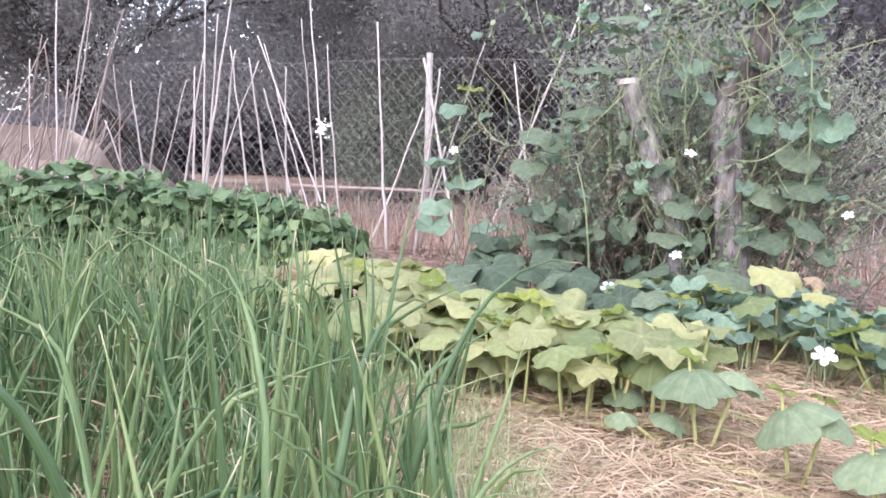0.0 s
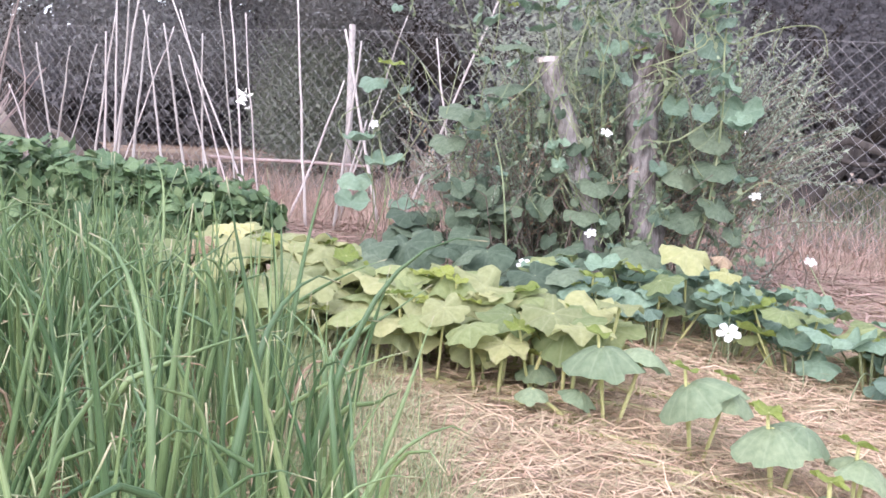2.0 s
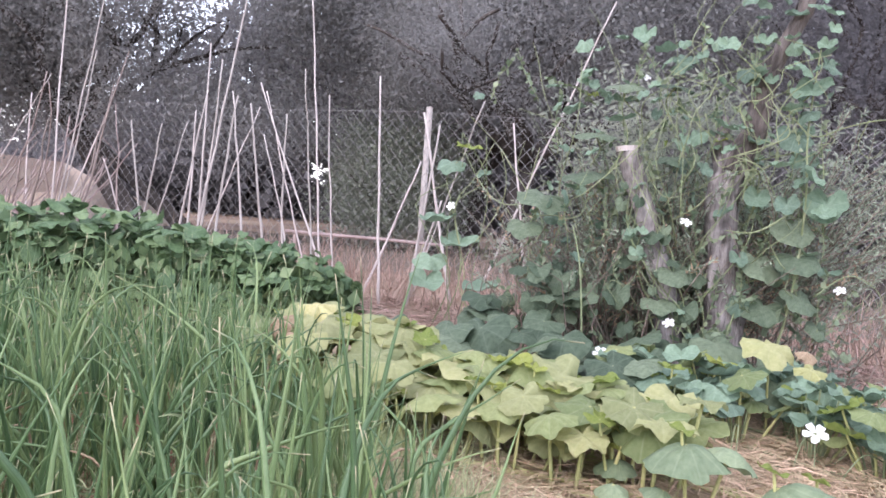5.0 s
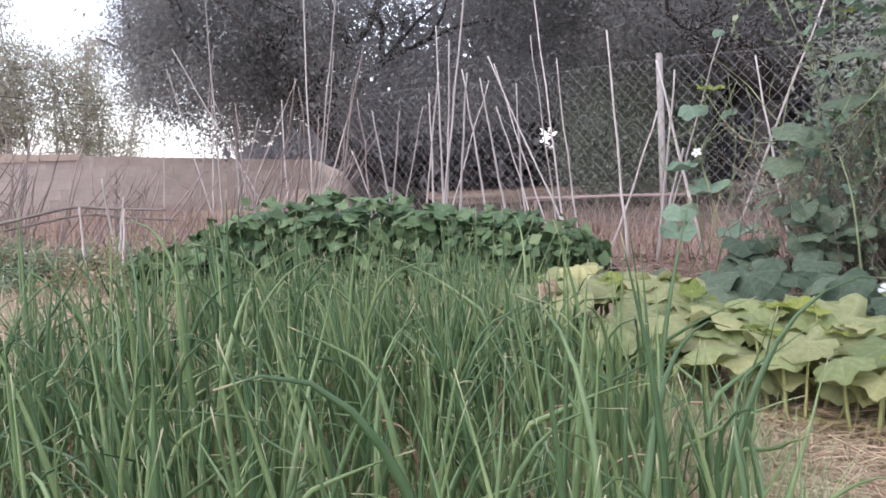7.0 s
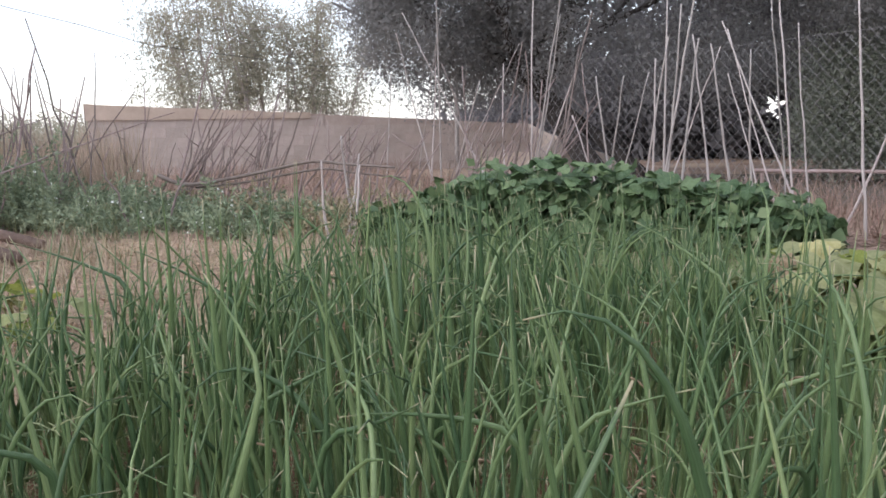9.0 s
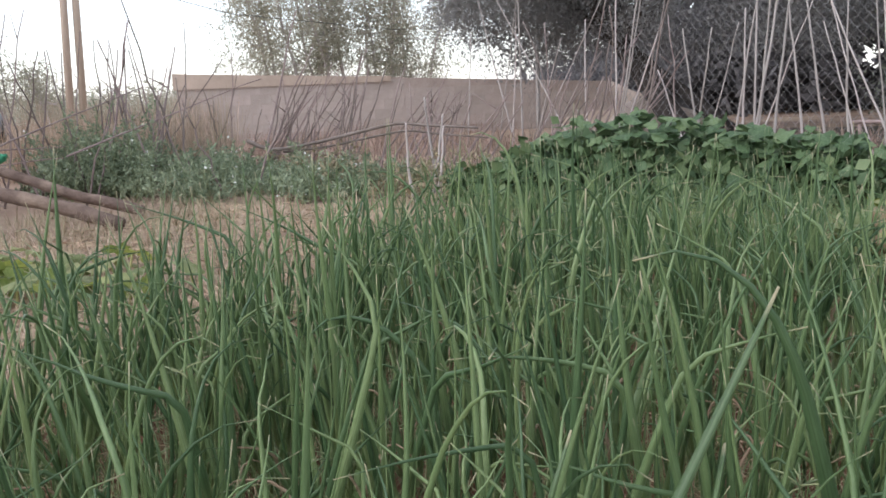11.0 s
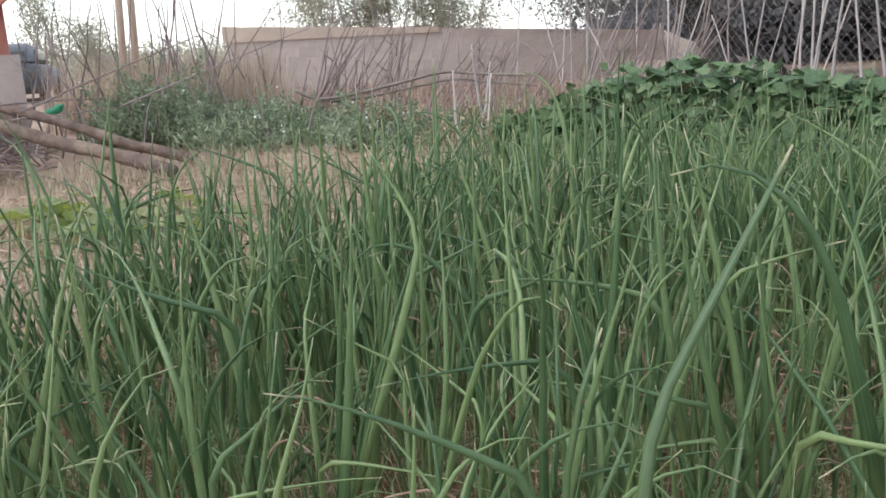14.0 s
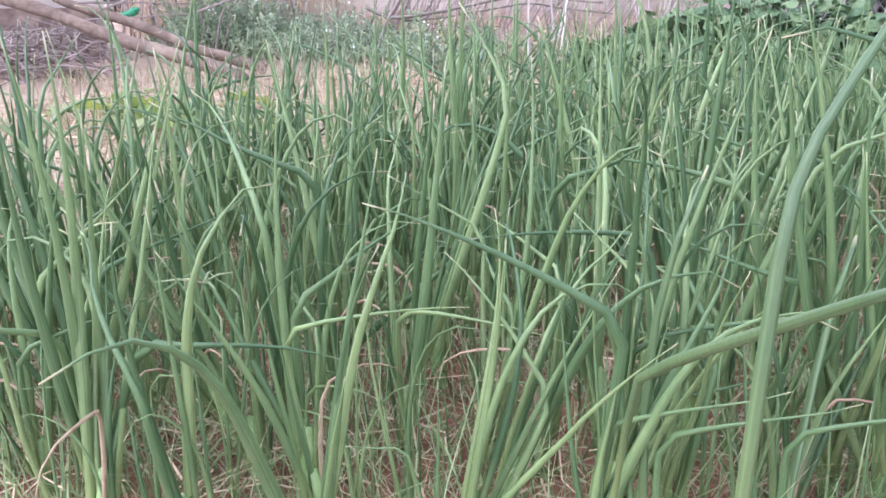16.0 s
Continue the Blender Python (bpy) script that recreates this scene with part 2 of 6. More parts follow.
M = {
    "earth": material("dry_earth", (0.21, 0.14, 0.10), (0.35, 0.26, 0.19), 1.2, 0.95, 0.8, 22, spots=(0.42, 0.33, 0.23), spot_size=0.5, spot_amount=0.6),
    "red_soil": material("red_soil", (0.14, 0.06, 0.035), (0.27, 0.13, 0.085), 9, 0.95, 0.9, 30),
    "straw": material("straw", (0.33, 0.24, 0.145), (0.56, 0.445, 0.295), 9, 0.8, 0, random=0.4),
    "dry_grass": material("dry_grass", (0.20, 0.14, 0.105), (0.44, 0.325, 0.26), 5, 0.85, 0, random=0.4),
    "onion": onion_material("onion_leaf", (0.075, 0.139, 0.053), (0.182, 0.263, 0.114), 0.44),
    "onion_green": onion_material("onion_leaf_green", (0.062, 0.112, 0.045), (0.115, 0.17, 0.075), 0.1),
    "vine_leaf": material("vine_leaf", (0.13, 0.18, 0.105), (0.24, 0.29, 0.185), 6, 0.6, 0, random=0.3, translucent=0.15),
    "onion_base": material("onion_neck", (0.12, 0.22, 0.07), (0.24, 0.31, 0.13), 20, 0.5, 0.1, 80, 0.2),
    "dry_leaf": material("dry_leaf", (0.29, 0.19, 0.12), (0.52, 0.40, 0.28), 8, 0.85, 0.4, 60, 0.2, 0.1),
    "grass": material("grass_blade", (0.12, 0.19, 0.07), (0.25, 0.32, 0.15), 8, 0.6, 0, random=0.35, translucent=0.2),
    "wisp": material("wispy_grass", (0.24, 0.29, 0.14), (0.40, 0.44, 0.25), 8, 0.6, 0, random=0.35, translucent=0.2),
    "pale_leaf": leaf_material("pale_squash_leaf", (0.285, 0.31, 0.138), (0.405, 0.418, 0.21), (0.49, 0.49, 0.30), translucent=0.36, random=0.26),
    "young_leaf": leaf_material("young_squash_leaf", (0.17, 0.23, 0.13), (0.265, 0.325, 0.195), (0.36, 0.42, 0.28), random=0.15),
    "mid_leaf": leaf_material("green_squash_leaf", (0.215, 0.265, 0.105), (0.32, 0.365, 0.17), (0.41, 0.455, 0.27), translucent=0.36),
    "lime_leaf": leaf_material("lime_squash_leaf", (0.19, 0.25, 0.05), (0.31, 0.355, 0.10), (0.39, 0.43, 0.18), translucent=0.4),
    "yellow_leaf": leaf_material("yellowed_leaf", (0.38, 0.365, 0.14), (0.52, 0.49, 0.25), (0.58, 0.55, 0.34)),
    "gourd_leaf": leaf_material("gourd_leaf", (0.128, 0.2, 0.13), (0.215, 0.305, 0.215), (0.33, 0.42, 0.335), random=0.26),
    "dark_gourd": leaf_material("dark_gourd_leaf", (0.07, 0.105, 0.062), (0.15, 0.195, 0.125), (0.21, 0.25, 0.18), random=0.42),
    "bean": leaf_material("bean_leaf", (0.062, 0.118, 0.05), (0.16, 0.24, 0.112), (0.2, 0.275, 0.155), 0.42, random=0.36, vein_amount=0.3),
    "bean_inner": material("bean_shade_leaf", (0.075, 0.125, 0.055), (0.16, 0.225, 0.11), 6, 0.6, 0, random=0.3, translucent=0.1),
    "squash_stalk": material("squash_stalk", (0.34, 0.35, 0.13), (0.50, 0.49, 0.23), 12, 0.6, 0.2, 60, 0.15),
    "vine": material("vine_stem", (0.17, 0.21, 0.10), (0.30, 0.33, 0.19), 12, 0.6, 0.2, 60, 0.15),
    "petal": material("white_petal", (0.78, 0.79, 0.74), (0.86, 0.86, 0.83), 30, 0.6, 0.2, 80, 0, 0.25),
    "cane": material("weathered_cane", (0.36, 0.315, 0.295), (0.58, 0.525, 0.49), 10, 0.75, 0.3, 60, 0.22, 0, (1, 1, 0.2)),
    "wood": material("grey_dead_wood", (0.10, 0.085, 0.08), (0.43, 0.39, 0.375), 5, 0.9, 1.0, 12, 0, 0, (6, 6, 1.5), (0.09, 0.075, 0.07), 9, 0.8),
    "dark_wood": material("dark_dead_wood", (0.06, 0.05, 0.045), (0.26, 0.22, 0.20), 5, 0.9, 1.0, 12, 0, 0, (6, 6, 0.7), (0.06, 0.05, 0.045), 9, 0.7),
    "log": material("brown_log", (0.10, 0.068, 0.055), (0.21, 0.15, 0.12), 9, 0.85, 0.7, 30, 0.1, 0, (1, 1, 1), (0.33, 0.25, 0.19), 6, 0.6),
    "bark": material("olive_bark", (0.035, 0.03, 0.028), (0.10, 0.085, 0.075), 9, 0.95, 1.0, 20, 0, 0, (1, 1, 0.3)),
    "olive": material("olive_foliage", (0.155, 0.15, 0.157), (0.23, 0.224, 0.226), 0.5, 0.8, 0, random=0.08, translucent=0.5, specular=0.0),
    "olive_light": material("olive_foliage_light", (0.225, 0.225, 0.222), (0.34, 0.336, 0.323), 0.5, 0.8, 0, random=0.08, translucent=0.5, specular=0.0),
    "shrub": material("olive_shrub_leaf", (0.19, 0.235, 0.165), (0.31, 0.36, 0.275), 3, 0.6, 0, random=0.35, translucent=0.12),
    "shrub_far": material("olive_bush_foliage", (0.255, 0.28, 0.225), (0.38, 0.405, 0.33), 1.5, 0.7, 0, random=0.1, translucent=0.5, specular=0.0),
    "euca": material("eucalyptus_foliage", (0.33, 0.325, 0.24), (0.54, 0.51, 0.41), 0.5, 0.7, 0, random=0.25, translucent=0.5),
    # earth colour darkened to stand for the shade below the olive crowns
    "grove_shade": material("grove_earth_painted_shade", (0.07, 0.06, 0.048), (0.17, 0.145, 0.115), 2.5, 0.95, 0.6, 20),
    "grove_grass": material("grey_green_grass", (0.11, 0.13, 0.08), (0.22, 0.24, 0.16), 3, 0.8, 0, random=0.3, translucent=0.2),
    "weed": material("weed_leaf", (0.17, 0.225, 0.135), (0.32, 0.38, 0.25), 3, 0.7, 0, random=0.35, translucent=0.15),
    "concrete": material("stained_concrete", (0.36, 0.29, 0.25), (0.52, 0.44, 0.39), 1.3, 0.9, 0.5, 18, spots=(0.30, 0.24, 0.21), spot_size=0.9, spot_amount=0.45),
    "block": material("wall_block", (0.395, 0.33, 0.29), (0.51, 0.44, 0.395), 2.2, 0.95, 0.5, 30, 0.07),
    "render_top": material("ochre_render", (0.42, 0.335, 0.27), (0.56, 0.455, 0.37), 2.0, 0.9, 0.4, 20, spots=(0.34, 0.27, 0.22), spot_size=1.2, spot_amount=0.5),
    "twig": material("dry_twig", (0.14, 0.11, 0.09), (0.27, 0.22, 0.18), 12, 0.9, 0.2, 60, 0.3),
    "stalk": material("dry_stalk", (0.18, 0.14, 0.125), (0.34, 0.275, 0.25), 8, 0.9, 0.2, 60, 0.3),
    "tan_grass": material("tan_grass", (0.34, 0.26, 0.185), (0.56, 0.46, 0.35), 5, 0.85, 0, random=0.35),
    "dry_weed": material("dry_weed", (0.23, 0.2, 0.115), (0.40, 0.345, 0.22), 3, 0.85, 0, random=0.35),
    "litter": material("straw_litter", (0.22, 0.155, 0.105), (0.42, 0.32, 0.225), 26, 0.95, 0.9, 60, spots=(0.34, 0.23, 0.16), spot_size=2.5, spot_amount=0.5),
    "wire": material("galvanised_wire", (0.20, 0.195, 0.195), (0.30, 0.29, 0.285), 20, 0.5, 0, random=0.1),
    "red_paint": material("faded_red_paint", (0.36, 0.12, 0.09), (0.50, 0.20, 0.15), 4, 0.7, 0.2, 40, spots=(0.42, 0.28, 0.22), spot_size=5, spot_amount=0.5),
    "dark_plastic": material("dark_plastic", (0.07, 0.075, 0.085), (0.13, 0.135, 0.145), 6, 0.5, 0.1, 40),
    "green_plastic": material("green_plastic", (0.03, 0.20, 0.10), (0.06, 0.30, 0.16), 8, 0.4, 0.1, 40),
    "glass": material("dull_car_glass", (0.05, 0.06, 0.065), (0.09, 0.10, 0.11), 3, 0.12, 0, specular=0.6),
    "cable": material("black_cable", (0.02, 0.02, 0.02), (0.05, 0.05, 0.05), 10, 0.6, 0),
    "pole_wood": material("utility_pole_wood", (0.40, 0.31, 0.24), (0.58, 0.47, 0.38), 5, 0.85, 0.4, 30, 0.1, 0, (1, 1, 0.15)),
}


# ---- mesh helpers ----
class Geo:
    """Gathers vertices, faces and leaf coordinates for one mesh."""

    def __init__(self):
        self.v, self.f, self.uv = [], [], {}

    def tube(self, points, radii, sides=6, cap=True, squash=1.0):
        pts = [Vector(p) for p in points]
        base = len(self.v)
        for i, p in enumerate(pts):
            d = (pts[min(i + 1, len(pts) - 1)] - pts[max(i - 1, 0)]).normalized()
            a = d.cross(Vector((0.31, 0.87, 0.38)))
            a.normalize()
            b = d.cross(a)
            for k in range(sides):
                w = 2 * math.pi * k / sides
                self.v.append(p + a * (math.cos(w) * radii[i]) + b * (math.sin(w) * radii[i] * squash))
        for i in range(len(pts) - 1):
            for k in range(sides):
                q, r = base + i * sides + k, base + i * sides + (k + 1) % sides
                self.f.append((q, r, r + sides, q + sides))
        if cap:
            self.f.append(tuple(base + k for k in reversed(range(sides))))
            self.f.append(tuple(base + (len(pts) - 1) * sides + k for k in range(sides)))
        return self

    def box(self, x0, x1, y0, y1, z0, z1):
        b = len(self.v)
        for z in (z0, z1):
            for x, y in ((x0, y0), (x1, y0), (x1, y1), (x0, y1)):
                self.v.append(Vector((x, y, z)))
        for q in ((3, 2, 1, 0), (4, 5, 6, 7), (0, 1, 5, 4), (1, 2, 6, 5), (2, 3, 7, 6), (3, 0, 4, 7)):
            self.f.append(tuple(b + i for i in q))
        return self

    def mesh(self, name, mat, smooth=True):
        me = bpy.data.meshes.new(name)
        me.from_pydata([tuple(p) for p in self.v], [], self.f)
        if self.uv:
            lay = me.uv_layers.new(name="leaf")
            idx = np.zeros(len(me.loops), dtype=np.int32)
            me.loops.foreach_get("vertex_index", idx)
            table = np.zeros((len(self.v), 2))
            for k, val in self.uv.items():
                table[k] = val
            lay.data.foreach_set("uv", table[idx].ravel())
        me.materials.append(mat)
        if smooth:
            me.polygons.foreach_set("use_smooth", [True] * len(me.polygons))
        me.update()
        return me


def array_mesh(name, verts, faces, mat, smooth=False):
    """A mesh from numpy arrays: (n, 3) places and (m, k) corners."""
    me = bpy.data.meshes.new(name)
    m, k = faces.shape
    me.vertices.add(len(verts))
    me.vertices.foreach_set("co", np.asarray(verts, dtype=np.float32).ravel())
    me.loops.add(m * k)
    me.loops.foreach_set("vertex_index", faces.astype(np.int32).ravel())
    me.polygons.add(m)
    me.polygons.foreach_set("loop_start", np.arange(0, m * k, k, dtype=np.int32))
    if smooth:
        me.polygons.foreach_set("use_smooth", np.ones(m, dtype=bool))
    me.update(calc_edges=True)
    me.materials.append(mat)
    return me


def part(name, me, parent, m=None, label=""):
    ob = new(name, me)
    ob.parent = parent
    if m is not None:
        ob.matrix_basis = m
    return tagged(ob, label)


def thing(name, m, label, category, group="", kind="", me=None):
    ob = new(name, me)
    ob.matrix_basis = m
    return tagged(ob, label, category, group, kind)


def inside(poly, x, y):
    c, j = False, len(poly) - 1
    for i in range(len(poly)):
        (xi, yi), (xj, yj) = poly[i], poly[j]
        if (yi > y) != (yj > y) and x < (xj - xi) * (y - yi) / (yj - yi) + xi:
            c = not c
        j = i
    return c


def rounded(poly, times=3):
    """The outline with its corners cut off again and again."""
    for k in range(times):
        out = []
        for a, b in zip(poly, poly[1:] + poly[:1]):
            out += [(a[0] * 0.75 + b[0] * 0.25, a[1] * 0.75 + b[1] * 0.25), (a[0] * 0.25 + b[0] * 0.75, a[1] * 0.25 + b[1] * 0.75)]
        poly = out
    return poly


def scatter(poly, n, rng, gap=0.0):
    xs, ys = [p[0] for p in poly], [p[1] for p in poly]
    out, tries = [], 0
    while len(out) < n and tries < n * 60:
        tries += 1
        x, y = rng.uniform(min(xs), max(xs)), rng.uniform(min(ys), max(ys))
        if inside(poly, x, y) and (not gap or all((x - a) ** 2 + (y - b) ** 2 > gap * gap for a, b in out)):
            out.append((x, y))
    return out


def blades(name, mat, spots, length, width, lean, seed, droop=0.5):
    """Thin bent blades (two quads and a tip each) standing at the given spots."""
    r = np.random.RandomState(seed)
    p = np.array(spots, dtype=float)
    n = len(p)
    base = np.zeros((n, 3))
    base[:, :p.shape[1]] = p
    a = r.uniform(0, 2 * np.pi, n)
    out = np.c_[np.cos(a), np.sin(a), np.zeros(n)]
    side = np.c_[-np.sin(a + r.normal(0, 0.7, n)), np.cos(a), np.zeros(n)]
    ln = r.uniform(*length, n)[:, None]
    le = (r.uniform(*lean, n))[:, None]
    w = r.uniform(*width, n)[:, None] / 2
    up = np.array([0, 0, 1.0])
    p1 = base + ln * 0.5 * (up * np.cos(le) + out * np.sin(le))
    le2 = le * (1 + droop)
    p2 = p1 + ln * 0.5 * (up * np.cos(le2) + out * np.sin(le2))
    v = np.stack([base - side * w, base + side * w, p1 - side * w * 0.8, p1 + side * w * 0.8, p2 - side * w * 0.15, p2 + side * w * 0.15], 1).reshape(-1, 3)
    k = np.arange(n)[:, None] * 6
    f = np.concatenate([k + [0, 1, 3, 2], k + [2, 3, 5, 4]], 0)
    return array_mesh(name, v, f, mat)


def strewn(name, mat, spots, length, width, height, seed):
    """Short straws that lie on the ground, crossing and slightly raised."""
    r = np.random.RandomState(seed)
    p = np.array(spots, dtype=float)
    n = len(p)
    a = r.uniform(0, np.pi, n)
    t = r.normal(0, 0.13, n)
    d = np.c_[np.cos(a) * np.cos(t), np.sin(a) * np.cos(t), np.sin(t)]
    s = np.c_[-np.sin(a), np.cos(a), r.normal(0, 0.5, n)]
    ln = r.uniform(*length, n)[:, None] / 2
    w = r.uniform(*width, n)[:, None] / 2
    c = np.c_[p[:, :2], r.uniform(*height, n) + np.abs(d[:, 2]) * ln[:, 0]]
    bend = np.c_[r.normal(0, 0.012, (n, 2)), np.abs(r.normal(0, 0.008, n))]
    v = np.stack([c - d * ln - s * w, c - d * ln + s * w, c + bend - s * w, c + bend + s * w, c + d * ln - s * w, c + d * ln + s * w], 1).reshape(-1, 3)
    k = np.arange(n)[:, None] * 6
    f = np.concatenate([k + [0, 1, 3, 2], k + [2, 3, 5, 4]], 0)
    return array_mesh(name, v, f, mat)


def leafage(name, mat, centres, spread, per, size, seed, droop=0.3, slim=0.24, opening=None, at=(0, 0)):
    """Many small pointed leaves in clumps about the given centres; none in the opening (bearing, rise, half widths)."""
    r = np.random.RandomState(seed)
    c = np.repeat(np.array(centres, dtype=float), per, 0)
    p = c + r.normal(0, 1, (len(c), 3)) * np.array(spread)
    if opening:
        wx, wy = p[:, 0] + at[0], p[:, 1] + at[1]
        az, up = np.degrees(np.arctan2(-wx, wy)), (p[:, 2] - 0.85) / np.hypot(wx, wy)
        e = ((az - opening[0]) / opening[2]) ** 2 + ((up - opening[1]) / opening[3]) ** 2
        p = p[(e > 1 + 0.3 * np.sin(az * 3.1 + 1) + 0.2 * np.sin(up * 190 + az) + r.normal(0, 0.4, len(p))) | (r.rand(len(p)) < 0.02)]
    n = len(p)
    d = r.normal(0, 1, (n, 3))
    d[:, 2] -= droop
    d /= np.linalg.norm(d, axis=1, keepdims=True)
    s = np.cross(d, r.normal(0, 1, (n, 3)))
    s /= np.linalg.norm(s, axis=1, keepdims=True)
    ln = r.uniform(*size, n)[:, None]
    v = np.stack([p, p + d * ln * 0.45 + s * ln * slim * 0.5, p + d * ln, p + d * ln * 0.45 - s * ln * slim * 0.5], 1).reshape(-1, 3)
    return array_mesh(name, v, np.arange(n * 4).reshape(n, 4), mat)


def sprays(name, mat, paths, step, size, slim, seed, spread=1.0):
    """Slim leaves set in pairs along bent shoots."""
    r = np.random.RandomState(seed)
    P, D = [], []
    for pts in paths:
        for a, b in zip(pts[:-1], pts[1:]):
            a, b = np.array(a), np.array(b)
            n = max(1, int(np.linalg.norm(b - a) / step))
            for i in range(n):
                P.append(a + (b - a) * (i + r.rand()) / n)
                D.append((b - a) / np.linalg.norm(b - a))
    P, D = np.repeat(np.array(P), 2, 0), np.repeat(np.array(D), 2, 0)
    n = len(P)
    d = D * 0.8 + r.normal(0, 0.75 * spread, (n, 3))
    d /= np.linalg.norm(d, axis=1, keepdims=True)
    s = np.cross(d, r.normal(0, 1, (n, 3)) + [0, 0, 0.8])
    s /= np.linalg.norm(s, axis=1, keepdims=True)
    ln = r.uniform(*size, n)[:, None]
    v = np.stack([P, P + d * ln * 0.45 + s * ln * slim * 0.5, P + d * ln, P + d * ln * 0.45 - s * ln * slim * 0.5], 1).reshape(-1, 3)
    return array_mesh(name, v, np.arange(n * 4).reshape(n, 4), mat)


# ---- ground ----
def ground_sheet():
    xs = np.unique(np.r_[np.linspace(-12, 8, 121), -2000, -600, -200, -80, -40, -25, -18, -15, 10, 13, 18, 30, 80, 250, 800, 2000])
    ys = np.unique(np.r_[np.linspace(-4, 12, 97), -2000, -600, -150, -40, -15, -8, 14, 18, 25, 40, 80, 200, 600, 2000])
    X, Y = np.meshgrid(xs, ys, indexing="ij")
    Z = np.array([[0.02 * noise.noise((x * 1.7, y * 1.7, 0)) + 0.012 * noise.noise((x * 6, y * 6, 3)) if abs(x) < 14 and abs(y) < 14 else 0.0
                   for y in ys] for x in xs])
    v = np.stack([X, Y, Z - 0.015], -1).reshape(-1, 3)
    i = np.arange(len(xs) - 1)[:, None] * len(ys) + np.arange(len(ys) - 1)[None, :]
    f = np.stack([i, i + len(ys), i + len(ys) + 1, i + 1], -1).reshape(-1, 4)
    return array_mesh("ground", v, f, M["earth"], True)


ground = tagged(new("ground", ground_sheet()), "dry trodden brown earth of a vegetable garden", "ground", kind="structure")

BED = [(0.0, 0.72), (-0.12, 1.3), (-0.5, 2.05), (-1.2, 2.9), (-2.3, 3.2), (-2.9, 2.6), (-2.75, 1.6), (-2.45, 0.6), (-2.2, -0.1), (-1.6, -0.5), (-0.85, -0.15), (-0.45, 0.3)]
BED = rounded([(x * 1.03, y * 1.03) for x, y in BED], 2)


def bed_sheet():
    g = Geo()
    cx, cy = sum(p[0] for p in BED) / len(BED), sum(p[1] for p in BED) / len(BED)
    n, rings = 66, 12
    rim = []
    for k in range(n):
        t = k / n * len(BED)
        i, w = int(t), t - int(t)
        a, b = BED[i], BED[(i + 1) % len(BED)]
        rim.append((a[0] * (1 - w) + b[0] * w, a[1] * (1 - w) + b[1] * w))
    g.v.append(Vector((cx, cy, 0.03)))
    for j in range(1, rings + 1):
        s = j / rings * 1.08
        for x, y in rim:
            px, py = cx + (x - cx) * s, cy + (y - cy) * s
            z = 0.022 + 0.02 * noise.noise((px * 5, py * 5, 1)) if j < rings else -0.06
            g.v.append(Vector((px, py, z)))
    for k in range(n):
        g.f.append((0, 1 + k, 1 + (k + 1) % n))
        for j in range(rings - 1):
            a, b = 1 + j * n + k, 1 + j * n + (k + 1) % n
            g.f.append((a, a + n, b + n, b))
    return g.mesh("bed", M["red_soil"])


thing("onion_bed_soil", pose(0, 0, 0), "damp reddish-brown soil of the onion bed", "soil", kind="structure", me=bed_sheet())

# ---- dead trunk and stump ----
def gnarled(name, points, radii, seed, sides=22, mat="wood"):
    g = Geo()
    pts, rad = [], []
    for i in range(len(points) - 1):
        for k in range(14):
            w = k / 14
            pts.append(Vector(points[i]).lerp(Vector(points[i + 1]), w))
            rad.append(radii[i] * (1 - w) + radii[i + 1] * w)
    pts.append(Vector(points[-1]))
    rad.append(radii[-1])
    g.tube(pts, rad, sides)
    for i, p in enumerate(g.v):
        c = pts[min(i // sides, len(pts) - 1)]
        d = p - c
        w = math.atan2(d.y, d.x)
        jag = 0.34 * abs(noise.noise((math.cos(w) * 3.5, math.sin(w) * 3.5, p.z * 3 + seed))) + 0.2 * noise.noise((math.cos(w) * 7, math.sin(w) * 7, p.z * 14 + seed))
        k = 0.92 + jag + 0.28 * noise.noise((math.cos(w) * 1.6, math.sin(w) * 1.6, p.z * 1.2 + seed)) + 0.16 * noise.noise((math.cos(w) * 5, math.sin(w) * 5, p.z * 2 + seed))
        g.v[i] = c + d * k
    return g.mesh(name, M[mat])


trunk = thing("dead_tree", pose(0, 0, 0), "grey weathered dead tree trunk overgrown with gourd vines", "dead tree")
part("trunk", gnarled("trunk", [(0.42, 4.42, -0.1), (0.43, 4.42, 0.4), (0.36, 4.4, 0.98), (0.41, 4.4, 1.22)], [0.115, 0.082, 0.072, 0.078], 2), trunk)
part("limb", gnarled("limb", [(0.40, 4.4, 1.1), (0.48, 4.38, 1.3), (0.51, 4.38, 1.57), (0.64, 4.36, 1.85), (0.70, 4.35, 2.3)], [0.075, 0.055, 0.042, 0.034, 0.025], 5, 16, "dark_wood"), trunk)
part("side_limb", gnarled("side_limb", [(0.38, 4.42, 1.03), (0.345, 4.42, 1.2), (0.34, 4.43, 1.36)], [0.06, 0.045, 0.02], 8, 14), trunk)
stump = thing("stump_post", pose(0, 0, 0), "grey cracked wooden post with a sawn top", "post")
part("post", gnarled("post", [(0.24, 4.36, -0.1), (0.155, 4.34, 0.45), (0.02, 4.33, 0.85), (-0.095, 4.32, 1.165)], [0.072, 0.06, 0.052, 0.048], 11, 14), stump)
part("sawn_top", Geo().tube([(-0.097, 4.32, 1.155), (-0.1, 4.32, 1.18)], [0.052, 0.054], 12).mesh("sawn_top", M["cane"], False), stump, label="pale sawn end grain")

